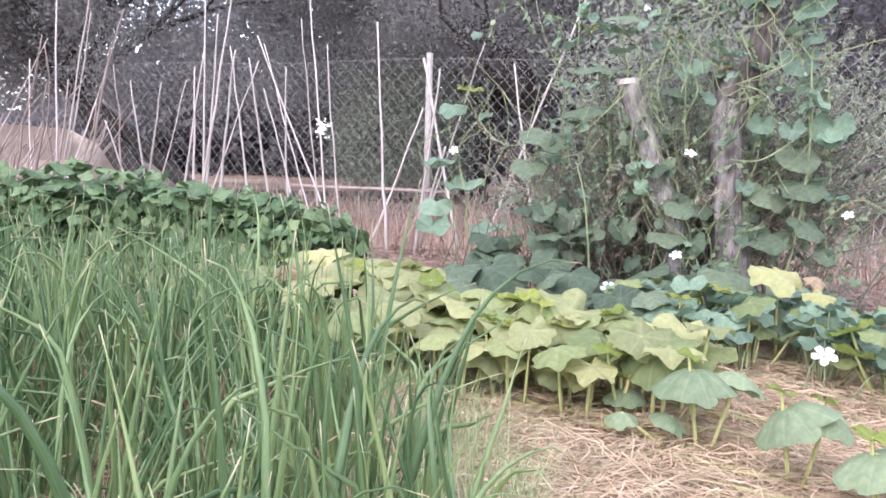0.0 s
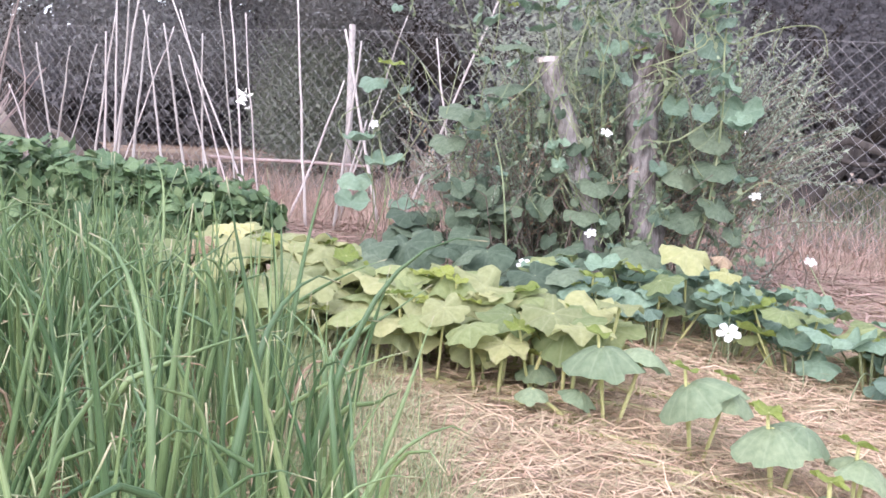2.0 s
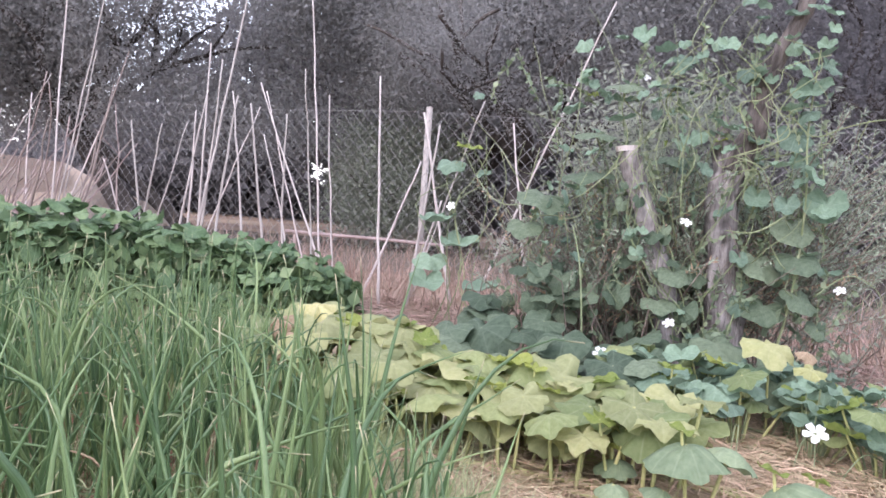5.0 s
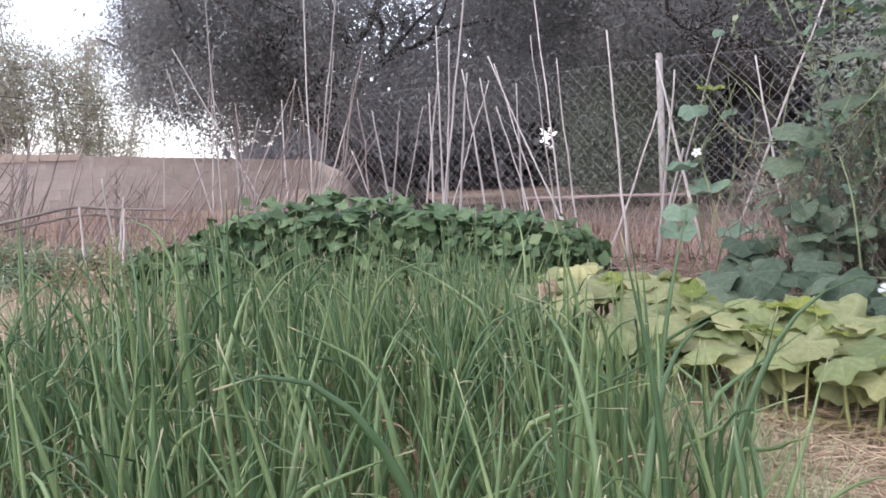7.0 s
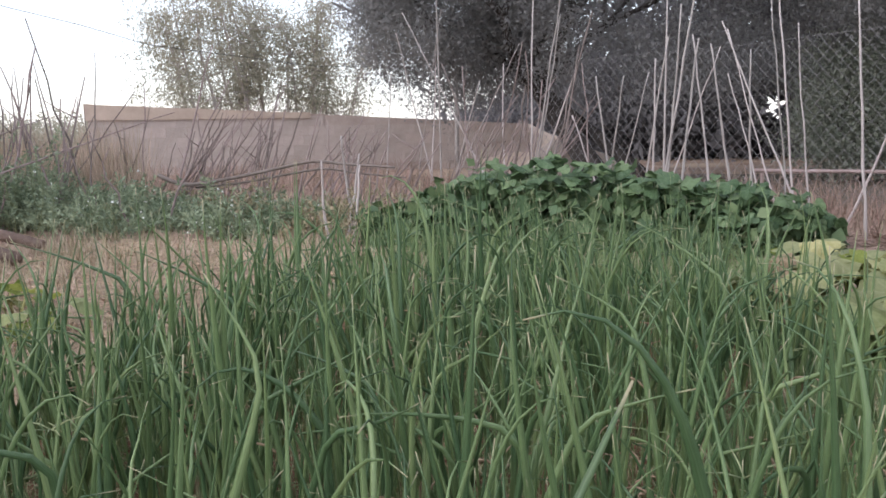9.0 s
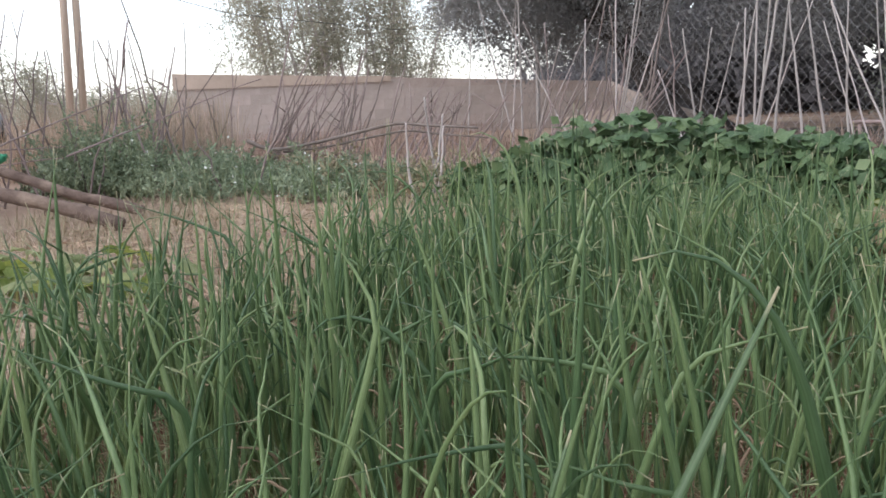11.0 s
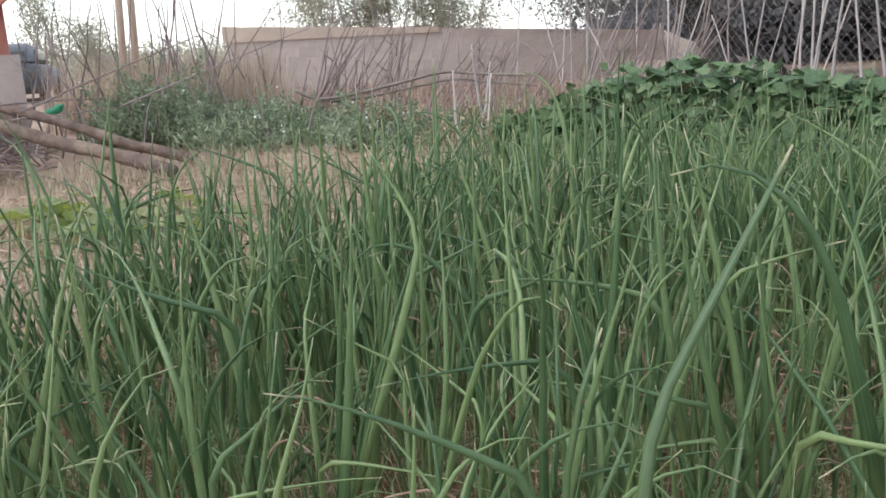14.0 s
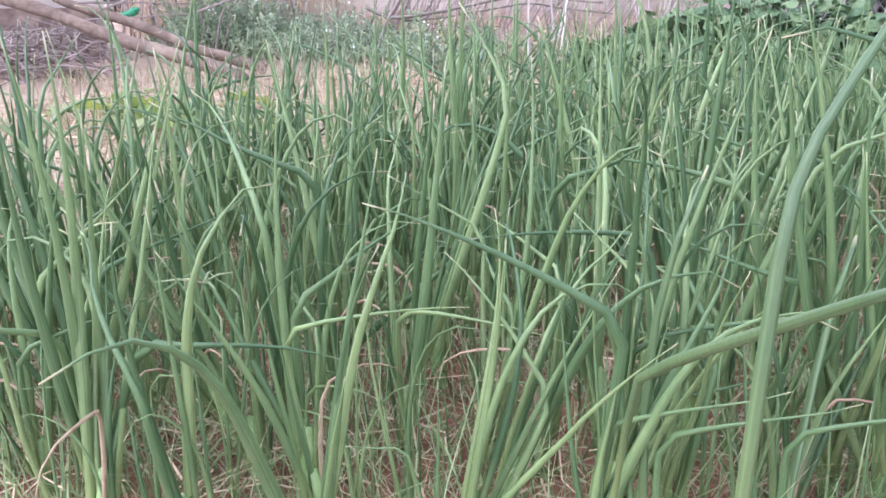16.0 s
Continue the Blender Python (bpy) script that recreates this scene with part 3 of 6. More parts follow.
# ---- canes ----
def cane_mesh(length, rad, seed, bend, mat="cane"):
    r = random.Random(seed)
    g = Geo()
    n = 9
    pts = []
    for i in range(n + 1):
        t = i / n
        pts.append((bend * math.sin(t * 3.1) + r.uniform(-0.004, 0.004), r.uniform(-0.006, 0.006), t * length))
    g.tube(pts, [rad * (1.05 - 0.55 * i / n) * (1.12 if i % 2 else 0.95) for i in range(n + 1)], 6)
    return g.mesh("cane", M[mat])


def cane(x, y, tx, tz, seed, rad=0.0, dy=0.0):
    r = random.Random(seed)
    foot, top = Vector((x, y, -0.05)), Vector((tx, y + dy + r.uniform(-0.15, 0.15), tz))
    d = top - foot
    q = d.to_track_quat("Z", "Y").to_matrix().to_4x4()
    return thing("cane_stake", Matrix.Translation(foot) @ q, "pale dry cane stake standing by the wire fence", "stake", "cane stakes by the fence",
                 me=cane_mesh(d.length, rad or r.uniform(0.007, 0.0135), seed, r.uniform(-0.03, 0.03)))


FAR_CANES = [(-9.26, 8.55, -9.2, 1.65), (-8.47, 8.79, -9.11, 2.22), (-8.95, 9.18, -8.91, 2.25), (-6.9, 8.25, -8.46, 2.39), (-8.92, 8.85, -8.3, 2.49),
             (-7.29, 8.91, -7.35, 1.69), (-8.08, 8.49, -8.22, 3.31), (-8.13, 8.7, -6.84, 1.9), (-8.48, 9.17, -7.88, 1.49)]
HEDGE_CANES = [(-4.99, 6.47, -4.95, 2.72), (-5.32, 6.82, -4.81, 2.76), (-5.57, 7.17, -5.16, 1.95), (-5.15, 6.53, -4.54, 1.33), (-4.24, 6.79, -4.45, 1.3),
               (-4.62, 7.14, -4.34, 1.31), (-4.14, 6.51, -3.86, 1.31), (-4.42, 6.91, -4.81, 0.95), (-4.12, 7.17, -4.09, 1.46), (-3.88, 6.56, -3.58, 1.57),
               (-3.83, 6.89, -3.86, 2.03), (-3.56, 6.28, -3.22, 2.54)]
MID_CANES = [(-3.68, 6.62, -3.5, 1.83), (-3.94, 6.96, -3.42, 1.52), (-3.4, 6.35, -3.32, 1.54), (-3.25, 6.67, -3.5, 1.6), (-3.18, 6.98, -3.43, 1.53),
             (-2.62, 6.35, -3.03, 1.24), (-2.89, 6.69, -2.99, 1.44), (-2.79, 7.02, -3.28, 1.64), (-2.33, 6.42, -3.1, 1.65), (-2.58, 6.73, -2.87, 2.56),
             (-2.38, 6.14, -2.53, 1.71), (-2.35, 6.46, -2.47, 1.57)]
OPEN_CANES = [(-1.81, 5.99, -1.95, 1.69), (-2.21, 6.65, -1.78, 1.13), (-1.64, 6.06, -1.5, 1.38), (-1.36, 6.37, -1.69, 1.48), (-1.82, 6.69, -1.33, 1.65),
              (-0.72, 6.1, -0.98, 1.43), (-1.26, 6.44, -0.36, 2.35), (-1.82, 6.79, -1.62, 0.84)]
for i, c in enumerate(FAR_CANES + HEDGE_CANES + MID_CANES + OPEN_CANES):
    cane(*c, seed=i)

# ---- fence ----
def fence_y(x):
    return 7.8 - 0.25 * x


FENCE_H, MESH_W = 1.63, 0.13


def fence_net():
    x0, x1 = -9.5, 7.5
    run = (x1 - x0) * math.hypot(1, 0.25)
    ux, uy = 1 / math.hypot(1, 0.25), -0.25 / math.hypot(1, 0.25)
    cols, rows = int(run / MESH_W), int(FENCE_H / (MESH_W / 2))
    k, j = np.meshgrid(np.arange(cols), np.arange(rows + 1), indexing="ij")
    s = k * MESH_W + np.where(j % 2, MESH_W / 2, 0) * np.where(k % 2, 1, 1)
    sag = 0.02 * np.sin(s * 1.9)
    P = np.stack([x0 + s * ux, fence_y(x0) + s * uy + 0.006 * np.where(j % 2, 1, -1), 0.06 + j * MESH_W / 2 + sag * j / rows], -1)
    P2 = P.copy()
    P2[..., 0] = x0 + (k * MESH_W + np.where(j % 2, -MESH_W / 2, 0)) * ux
    P2[..., 1] = fence_y(x0) + (k * MESH_W + np.where(j % 2, -MESH_W / 2, 0)) * uy - 0.006 * np.where(j % 2, 1, -1)
    vs, fs, n = [], [], 0
    w = 0.0021
    for Q in (P, P2):
        a, b = Q[:, :-1].reshape(-1, 3), Q[:, 1:].reshape(-1, 3)
        d = b - a
        d /= np.linalg.norm(d, axis=1, keepdims=True)
        e = np.cross(d, [uy, -ux, 0])
        e /= np.linalg.norm(e, axis=1, keepdims=True)
        o = np.array([-uy, ux, 0])
        ring = [e * w, o * w, -e * w, -o * w]
        v = np.stack([a + r for r in ring] + [b + r for r in ring], 1).reshape(-1, 3)
        m = np.arange(len(a))[:, None] * 8
        fs.append(np.concatenate([m + [i, (i + 1) % 4, (i + 1) % 4 + 4, i + 4] for i in range(4)], 0) + n)
        vs.append(v)
        n += len(v)
    return array_mesh("net", np.concatenate(vs), np.concatenate(fs), M["wire"])


fence = thing("chain_link_fence", pose(0, 0, 0), "grey galvanised chain-link fence on slim posts", "fence")
part("net", fence_net(), fence)["kind"] = "stuff"
for z in (FENCE_H + 0.05,):
    part("line_wire", Geo().tube([(x, fence_y(x) + 0.012, z + 0.015 * math.sin(x * 1.9)) for x in np.linspace(-9.5, 7.5, 30)], [0.002] * 30, 5).mesh("line_wire", M["wire"]), fence)
for x, lean in ((2.8, -0.1), (6.4, 0.05), (-2.2, -0.03), (-9.3, 0.0)):
    part("fence_post", Geo().tube([(x, fence_y(x) + 0.04, -0.3), (x + lean, fence_y(x) + 0.04, FENCE_H + 0.12)], [0.035, 0.032], 8).mesh("fence_post", M["cane"]), fence, label="pale wooden fence post")

# ---- olive trees behind the fence ----
def branching(g, p, d, ln, r, depth, rng, tips):
    n = 4
    pts, q = [Vector(p)], Vector(p)
    dd = Vector(d)
    for i in range(n):
        dd = (dd + Vector((rng.gauss(0, 0.16), rng.gauss(0, 0.16), rng.gauss(0.03, 0.1)))).normalized()
        q = q + dd * ln / n
        pts.append(q.copy())
    g.tube(pts, [r * (1 - 0.4 * i / n) for i in range(n + 1)], 7 if depth > 1 else 5)
    if depth <= 2:
        tips.extend(pts[2:])
    if depth:
        for k in range(rng.choice((2, 3, 3))):
            a = rng.uniform(0, 6.28)
            nd = (dd * 0.75 + Vector((math.cos(a), math.sin(a), rng.uniform(-0.25, 0.6))) * 0.75).normalized()
            branching(g, pts[-1 if k else -2], nd, ln * rng.uniform(0.65, 0.85), r * 0.55, depth - 1, rng, tips)


OPENING = (22.0, 0.018, 0.9, 0.022)  # where the sky shows between the crowns: bearing, rise, half widths


def olive_tree(x, y, height, centre, radii, trunk_r, clumps, per, seed, lean=(0, 0), label="", leaf=(0.04, 0.08), low=0.0, mat="olive", trunk_top=1.4, spread=0.26):
    rng = random.Random(seed)
    t = thing("olive_tree", pose(x, y, 0), label, "tree", "olive trees behind the fence")
    g, tips = Geo(), []
    base = Vector((0, 0, -0.2))
    fork = Vector((lean[0], lean[1], trunk_top))
    g.tube([base, base.lerp(fork, 0.25) + Vector((0.05, 0, 0)), base.lerp(fork, 0.6), fork], [trunk_r * 1.35, trunk_r, trunk_r * 0.85, trunk_r * 0.8], 10)
    for k in range(5):
        a = k * 1.257 + rng.uniform(-0.4, 0.4)
        branching(g, fork, Vector((math.cos(a) * 0.8, math.sin(a) * 0.8, rng.uniform(0.35, 1.0))), radii[0] * 0.5, trunk_r * 0.5, 2, rng, tips)
    part("trunk", g.mesh("trunk", M["bark"]), t)
    pts = []
    while len(pts) < clumps:
        u = Vector((rng.gauss(0, 1), rng.gauss(0, 1), rng.gauss(0, 1))).normalized() * rng.uniform(0.3, 1.0) ** 0.45
        p = Vector((centre[0] + u.x * radii[0], centre[1] + u.y * radii[1], centre[2] + u.z * radii[2]))
        if p.z < low or noise.noise((p.x * 0.55 + seed, p.y * 0.55, p.z * 0.6)) < -0.34:
            continue
        pts.append(p)
    core = [tuple(p) for p in pts if p.z > low + 0.35 and ((p.x - centre[0]) / radii[0]) ** 2 + ((p.y - centre[1]) / radii[1]) ** 2 + ((p.z - centre[2]) / radii[2]) ** 2 < 0.8]
    pts += [p for p in tips if p.z > low]
    lower, upper = [tuple(p) for p in pts if p.z < 4.3 and p.y <= centre[1] + 0.15], [tuple(p) for p in pts if p.z >= 4.3]
    rear = [tuple(p) for p in pts if p.z < 4.3 and p.y > centre[1] + 0.15]
    part("crown", leafage("crown", M[mat], lower, (spread, spread, spread * 0.8), int(per * 1.12), (leaf[0] * 0.8, leaf[1] * 0.72), seed, opening=OPENING, at=(x, y)), t)
    part("rear_crown", leafage("rear_crown", M[mat], rear, (spread, spread, spread * 0.8), int(per * 0.3), (leaf[0] * 1.2, leaf[1] * 1.3), seed + 70, slim=0.34, opening=OPENING, at=(x, y)), t)
    if upper:
        part("crown_top", leafage("crown_top", M[mat], upper, (spread * 1.3, spread * 1.3, spread), 40, (leaf[1] * 1.3, leaf[1] * 2.2), seed + 30), t)
    if core:
        part("inner_foliage", leafage("inner_foliage", M[mat], core, (0.26, 0.26, 0.22), 62, (leaf[1] * 0.7, leaf[1] * 1.2), seed + 50, 0.3, 0.5, OPENING, (x, y)), t)
    return t


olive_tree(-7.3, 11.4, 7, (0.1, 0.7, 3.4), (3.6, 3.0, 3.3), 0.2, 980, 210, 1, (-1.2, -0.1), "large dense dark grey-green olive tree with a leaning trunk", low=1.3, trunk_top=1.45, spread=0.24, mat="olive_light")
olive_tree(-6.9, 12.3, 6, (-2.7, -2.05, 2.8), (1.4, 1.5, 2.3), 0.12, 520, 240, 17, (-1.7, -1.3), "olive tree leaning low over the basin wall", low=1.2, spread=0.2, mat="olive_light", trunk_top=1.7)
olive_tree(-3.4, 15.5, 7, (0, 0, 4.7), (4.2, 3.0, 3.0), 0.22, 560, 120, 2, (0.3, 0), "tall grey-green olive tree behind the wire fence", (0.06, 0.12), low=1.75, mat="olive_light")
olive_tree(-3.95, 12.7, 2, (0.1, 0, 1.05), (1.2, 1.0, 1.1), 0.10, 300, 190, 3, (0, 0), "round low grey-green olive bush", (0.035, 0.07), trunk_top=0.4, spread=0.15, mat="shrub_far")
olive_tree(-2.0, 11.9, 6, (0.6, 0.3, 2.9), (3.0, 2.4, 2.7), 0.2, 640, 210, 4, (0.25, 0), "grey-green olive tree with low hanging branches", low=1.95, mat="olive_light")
olive_tree(2.4, 11.2, 6, (0.9, 0.8, 3.4), (3.8, 2.8, 2.6), 0.17, 600, 200, 5, (0.9, 0), "dark olive tree with an arched bare lower branch", low=1.3, trunk_top=0.9)
olive_tree(8.0, 11.5, 6, (0, 0, 3.0), (3.6, 3.0, 2.8), 0.22, 420, 60, 6, (0, 0), "dark olive tree at the end of the fence", (0.08, 0.15), low=0.7)
arch = next(o for o in scene.objects if o.get("label", "").startswith("dark olive tree with an arched"))
part("arched_branch", Geo().tube([(-0.3, -0.6, -0.1), (-0.29, -0.6, 0.28), (-0.03, -0.6, 0.56), (0.32, -0.6, 0.83), (0.61, -0.62, 0.98), (1.0, -0.62, 0.85), (1.3, -0.63, 0.66), (1.47, -0.65, 0.5), (1.6, -0.7, 0.2)], [0.12, 0.10, 0.085, 0.07, 0.062, 0.055, 0.05, 0.045, 0.03], 8).mesh("arched_branch", M["bark"]), arch)
part("side_branch", Geo().tube([(0.32, -0.6, 0.83), (0.5, -0.6, 0.76), (0.75, -0.62, 0.7), (1.1, -0.65, 0.72)], [0.05, 0.042, 0.035, 0.02], 6).mesh("side_branch", M["bark"]), arch)


def far_grove():
    r = random.Random(9)
    pts = []
    for k in range(3000):
        a = r.uniform(-42, 40)
        d = r.uniform(22, 28)
        z = (r.uniform(0.0, 1.0) ** 0.8 if k % 3 else r.uniform(0.0, 0.28)) * (6.5 + 1.5 * noise.noise((a * 0.15, 0, 0)))
        if a > 24:
            z *= max(0.12, 1 - (a - 24) / 14)
        if (a < -3 and z < 1.2 and k % 2):
            continue
        pts.append((-math.sin(radians(a)) * d, math.cos(radians(a)) * d, z + 0.2))
    for k in range(650):
        a, d = r.uniform(-42, 2), r.uniform(24, 29)
        pts.append((-math.sin(radians(a)) * d, math.cos(radians(a)) * d, r.uniform(2.5, 7.5)))
    return leafage("far_grove", M["olive"], pts, (0.7, 0.7, 0.5), 44, (0.2, 0.44), 12, slim=0.46, opening=OPENING)


thing("far_olive_grove", pose(0, 0, 0), "dark olive trees further back behind the fence", "trees", kind="stuff", me=far_grove())

# ---- concrete basin wall ----
def wall_run():
    g = Geo()
    a, b = Vector((-16.8, 7.6, 0)), Vector((-11.9, 14.2, 0))
    d = (b - a).normalized()
    nrm = Vector((-d.y, d.x, 0))
    return a, b, d, nrm


wa, wb, wd, wnrm = wall_run()


def wall_block(s0, s1, z0, z1a, z1b, front, back, mat, name, n=24, wob=0.015):
    g = Geo()
    for i in range(n + 1):
        w = i / n
        p = wa + wd * (s0 + (s1 - s0) * w)
        z1 = z1a + (z1b - z1a) * w + wob * noise.noise((i * 0.7, z1a, 0))
        for o, z in ((front, z0), (front, z1), (back, z1), (back, z0)):
            g.v.append(p - wnrm * -o + Vector((0, 0, z)))
    for i in range(n):
        for k in range(4):
            q, r = i * 4 + k, i * 4 + (k + 1) % 4
            g.f.append((q, r, r + 4, q + 4))
    g.f += [(3, 2, 1, 0), tuple(n * 4 + k for k in range(4))]
    return g.mesh(name, mat, False)


L = (wb - wa).length
basin = thing("concrete_basin", pose(0, 0, 0), "long low stained concrete wall of a water basin", "wall")
part("wall_face", wall_block(0, L * 0.53, -0.3, 1.17, 1.17, 0.0, 0.25, M["concrete"], "wall_face"), basin)
part("wall_face", wall_block(L * 0.53, L + 0.8, -0.3, 1.18, 0.91, 0.004, 0.25, M["concrete"], "wall_face"), basin)
part("coping", wall_block(-0.05, L * 0.53, 1.10, 1.42, 1.2, -0.05, 0.32, M["render_top"], "coping"), basin, label="ochre rendered coping, chipped")
part("side_wall", wall_block(0.02, 0.3, -0.3, 1.2, 1.2, 0.26, 5.0, M["concrete"], "side_wall", 2), basin)

BLOCK_W, BLOCK_H = 0.42, 0.2
BLOCK = Geo().box(0.003, BLOCK_W - 0.003, -0.010, 0.02, 0.002, BLOCK_H - 0.003).mesh("block", M["block"], False)
block_rng = random.Random(3)
block_turn = Matrix.Rotation(math.atan2(wd.y, wd.x), 4, "Z")
for row in range(5):
    for k in range(20):
        s = BLOCK_W * (k + (0.5 if row % 2 else 0))
        ceil = 1.16 if s + BLOCK_W < L * 0.53 else 1.16 - 0.26 * (s + BLOCK_W - L * 0.53) / (L * 0.47)
        z = 0.14 + BLOCK_H * row
        if s + BLOCK_W > L + 0.2 or z + BLOCK_H > ceil:
            continue
        p = wa + wd * s - wnrm * block_rng.uniform(-0.006, 0.003)
        part("block", BLOCK, basin, Matrix.Translation((p.x, p.y, z)) @ block_turn)


def mound(points, name, mat, width, seed):
    g = Geo()
    n = 13
    for i, (p, h) in enumerate(points):
        for k in range(n):
            u = k / (n - 1) * 2 - 1
            z = h * max(0.0, 1 - abs(u) ** 2.2) * (1 + 0.15 * noise.noise((i * 0.8 + seed, u * 2, 0))) - 0.05
            g.v.append(Vector((p[0], p[1], 0)) + wnrm * (u * width) + Vector((0, 0, z)))
    for i in range(len(points) - 1):
        for k in range(n - 1):
            q = i * n + k
            g.f.append((q, q + 1, q + n + 1, q + n))
    return g.mesh(name, mat)


thing("earth_mound", pose(0, 0, 0), "sloping heap of dry ochre earth beside the basin", "earth heap", kind="structure",
      me=mound([(tuple((wb + wd * s + wnrm * 0.72).xy), h) for s, h in ((-0.4, 0.5), (0.1, 0.84), (0.6, 0.92), (1.0, 0.88), (1.35, 0.78), (1.7, 0.66), (2.0, 0.54), (2.3, 0.4), (2.6, 0.0))], "mound", M["render_top"], 0.9, 1))
thing("earth_mound", pose(0, 0, 0), "low heap of ochre earth under the olive trees", "earth heap", kind="structure",
      me=mound([((-9.6 + 0.42 * s, 12.7 + 0.5 * s), h) for s, h in ((-0.4, 0.0), (0.0, 0.42), (0.5, 0.62), (1.0, 0.66), (1.6, 0.45), (2.2, 0.3), (3.0, 0.0))], "mound", M["render_top"], 0.8, 5))


# ---- leaf shapes ----
def broad_leaf(name, mat, size, lobes, lobe_depth, cup, ruffle, seed, tip=0.0, notch=0.55, segs=30, rings=4, pleat=0.0, jag=1.0, sharp=0.0):
    """A wide leaf about its stalk at the origin, lying flat, its tip towards +x."""
    r = random.Random(seed)
    g = Geo()
    ph = r.uniform(0, 6)
    g.v.append(Vector((0, 0, 0)))
    g.uv[0] = (0, 0)
    teeth = [r.uniform(-0.05, 0.05) + (0.035 if k % 2 else -0.035) for k in range(segs)]
    for j in range(1, rings + 1):
        s = j / rings
        for k in range(segs):
            w = 2 * math.pi * k / segs - math.pi
            rr = 1 + lobe_depth * math.cos(lobes * w) + tip * max(0, math.cos(w)) ** 6
            rr += sharp * (0.5 - abs(math.sin(lobes * w / 2)))
            rr += (0.11 + 0.3 * sharp) * noise.noise((math.cos(w) * 2 + seed, math.sin(w) * 2, 0))
            rr *= 1 - notch * max(0.0, -math.cos(w)) ** 10
            rr += teeth[k] * jag * s * s
            rr *= size * s
            z = cup * size * s * s + ruffle * size * s * s * (math.sin(lobes * w + ph) * 0.6 + noise.noise((math.cos(w) * 2, math.sin(w) * 2, seed)) * 0.9)
            z += pleat * size * s * math.cos(9 * w + math.pi * 9) * -1
            z += 0.05 * size * noise.noise((rr * 4 * math.cos(w) / size, rr * 4 * math.sin(w) / size, seed + 5))
            g.v.append(Vector((rr * math.cos(w), rr * math.sin(w), z)))
            g.uv[len(g.v) - 1] = (k / segs, s)
    for k in range(segs):
        g.f.append((0, 1 + k, 1 + (k + 1) % segs))
        for j in range(rings - 1):
            a, b = 1 + j * segs + k, 1 + j * segs + (k + 1) % segs
            g.f.append((a, a + segs, b + segs, b))
    return g.mesh(name, mat)


def stalk_mesh(h, lean, mat, r0=0.007, r1=0.005, seed=0):
    """A leaf stalk from the origin up to (lean, 0, h)."""
    pts = [(lean * t ** 1.6, 0.015 * math.sin(t * 3 + seed), h * t) for t in (0, 0.25, 0.5, 0.75, 1)]
    return Geo().tube(pts, [r0 + (r1 - r0) * t for t in (0, 0.25, 0.5, 0.75, 1)], 6).mesh("stalk", mat)


SQUASH = {
    "pale": [broad_leaf("leaf", M["pale_leaf"], 1, 5, 0.03, (-0.26, -0.16, -0.1, -0.22, -0.14, -0.34)[s], 0.23, s, segs=40, pleat=0.035, jag=1.0, sharp=0.07) for s in range(6)],
    "mid": [broad_leaf("leaf", M["mid_leaf"], 1, 5, 0.05, (-0.3, -0.2, -0.4)[s], 0.17, 30 + s, segs=40, pleat=0.035, jag=0.9, sharp=0.05) for s in range(3)],
    "umbrella": [broad_leaf("leaf", M["young_leaf"], 1, 5, 0.05, -0.55, 0.10, 10 + s, segs=36, pleat=0.04) for s in range(3)],
    "lime": [broad_leaf("leaf", M["lime_leaf"], 1, 5, 0.05, 0.15, 0.26, 20 + s, segs=40, sharp=0.12) for s in range(3)],
    "gourd": [broad_leaf("leaf", M["gourd_leaf"], 1, 5, 0.025, 0.3, 0.2, 40 + s, jag=0.35, notch=0.7) for s in range(3)] + [broad_leaf("leaf", M["gourd_leaf"], 1, 5, 0.025, -0.25, 0.16, 45 + s, jag=0.35, notch=0.7) for s in range(2)],
    "dark": [broad_leaf("leaf", M["dark_gourd"], 1, 5, 0.025, -0.22, 0.12, 60 + s, jag=0.35, notch=0.7) for s in range(4)],
    "yellow": [broad_leaf("leaf", M["yellow_leaf"], 1, 5, 0.12, -0.35, 0.3, 80 + s) for s in range(2)],
    "dry": [broad_leaf("leaf", M["dry_leaf"], 1, 5, 0.2, -0.9, 0.7, 90 + s) for s in range(2)],
}
SQUASH_STALK = stalk_mesh(1, 0.0, M["squash_stalk"], 0.036, 0.028, 3)
STALKS = [stalk_mesh(1, le, M["vine"], 0.03, 0.02, k) for k, le in enumerate((0.0, 0.25, 0.5))]


def add_leaf(parent, kind, x, y, z, size, tilt, az, rng, foot=None, label=""):
    """One leaf with its stalk; x, y, z: where the blade meets the stalk, relative to the plant."""
    me = rng.choice(SQUASH[kind])
    m = Matrix.Translation((x, y, z)) @ Euler((rng.gauss(0, 0.2), radians(tilt), radians(az))).to_matrix().to_4x4() @ Matrix.Diagonal((size, size, size, 1))
    lf = part("leaf", me, parent, m, label)
    fx, fy = foot if foot else (x + rng.uniform(-0.05, 0.05), y + rng.uniform(-0.05, 0.05))
    d = Vector((x - fx, y - fy, z + 0.02))
    q = d.to_track_quat("Z", "Y").to_matrix().to_4x4()
    part("stalk", SQUASH_STALK if kind in ("pale", "mid", "umbrella", "lime") else STALKS[0], parent, Matrix.Translation((fx, fy, -0.02)) @ q @ Matrix.Diagonal((0.14 + 0.06 * rng.random(), 0.14 + 0.06 * rng.random(), d.length, 1)))
    return lf


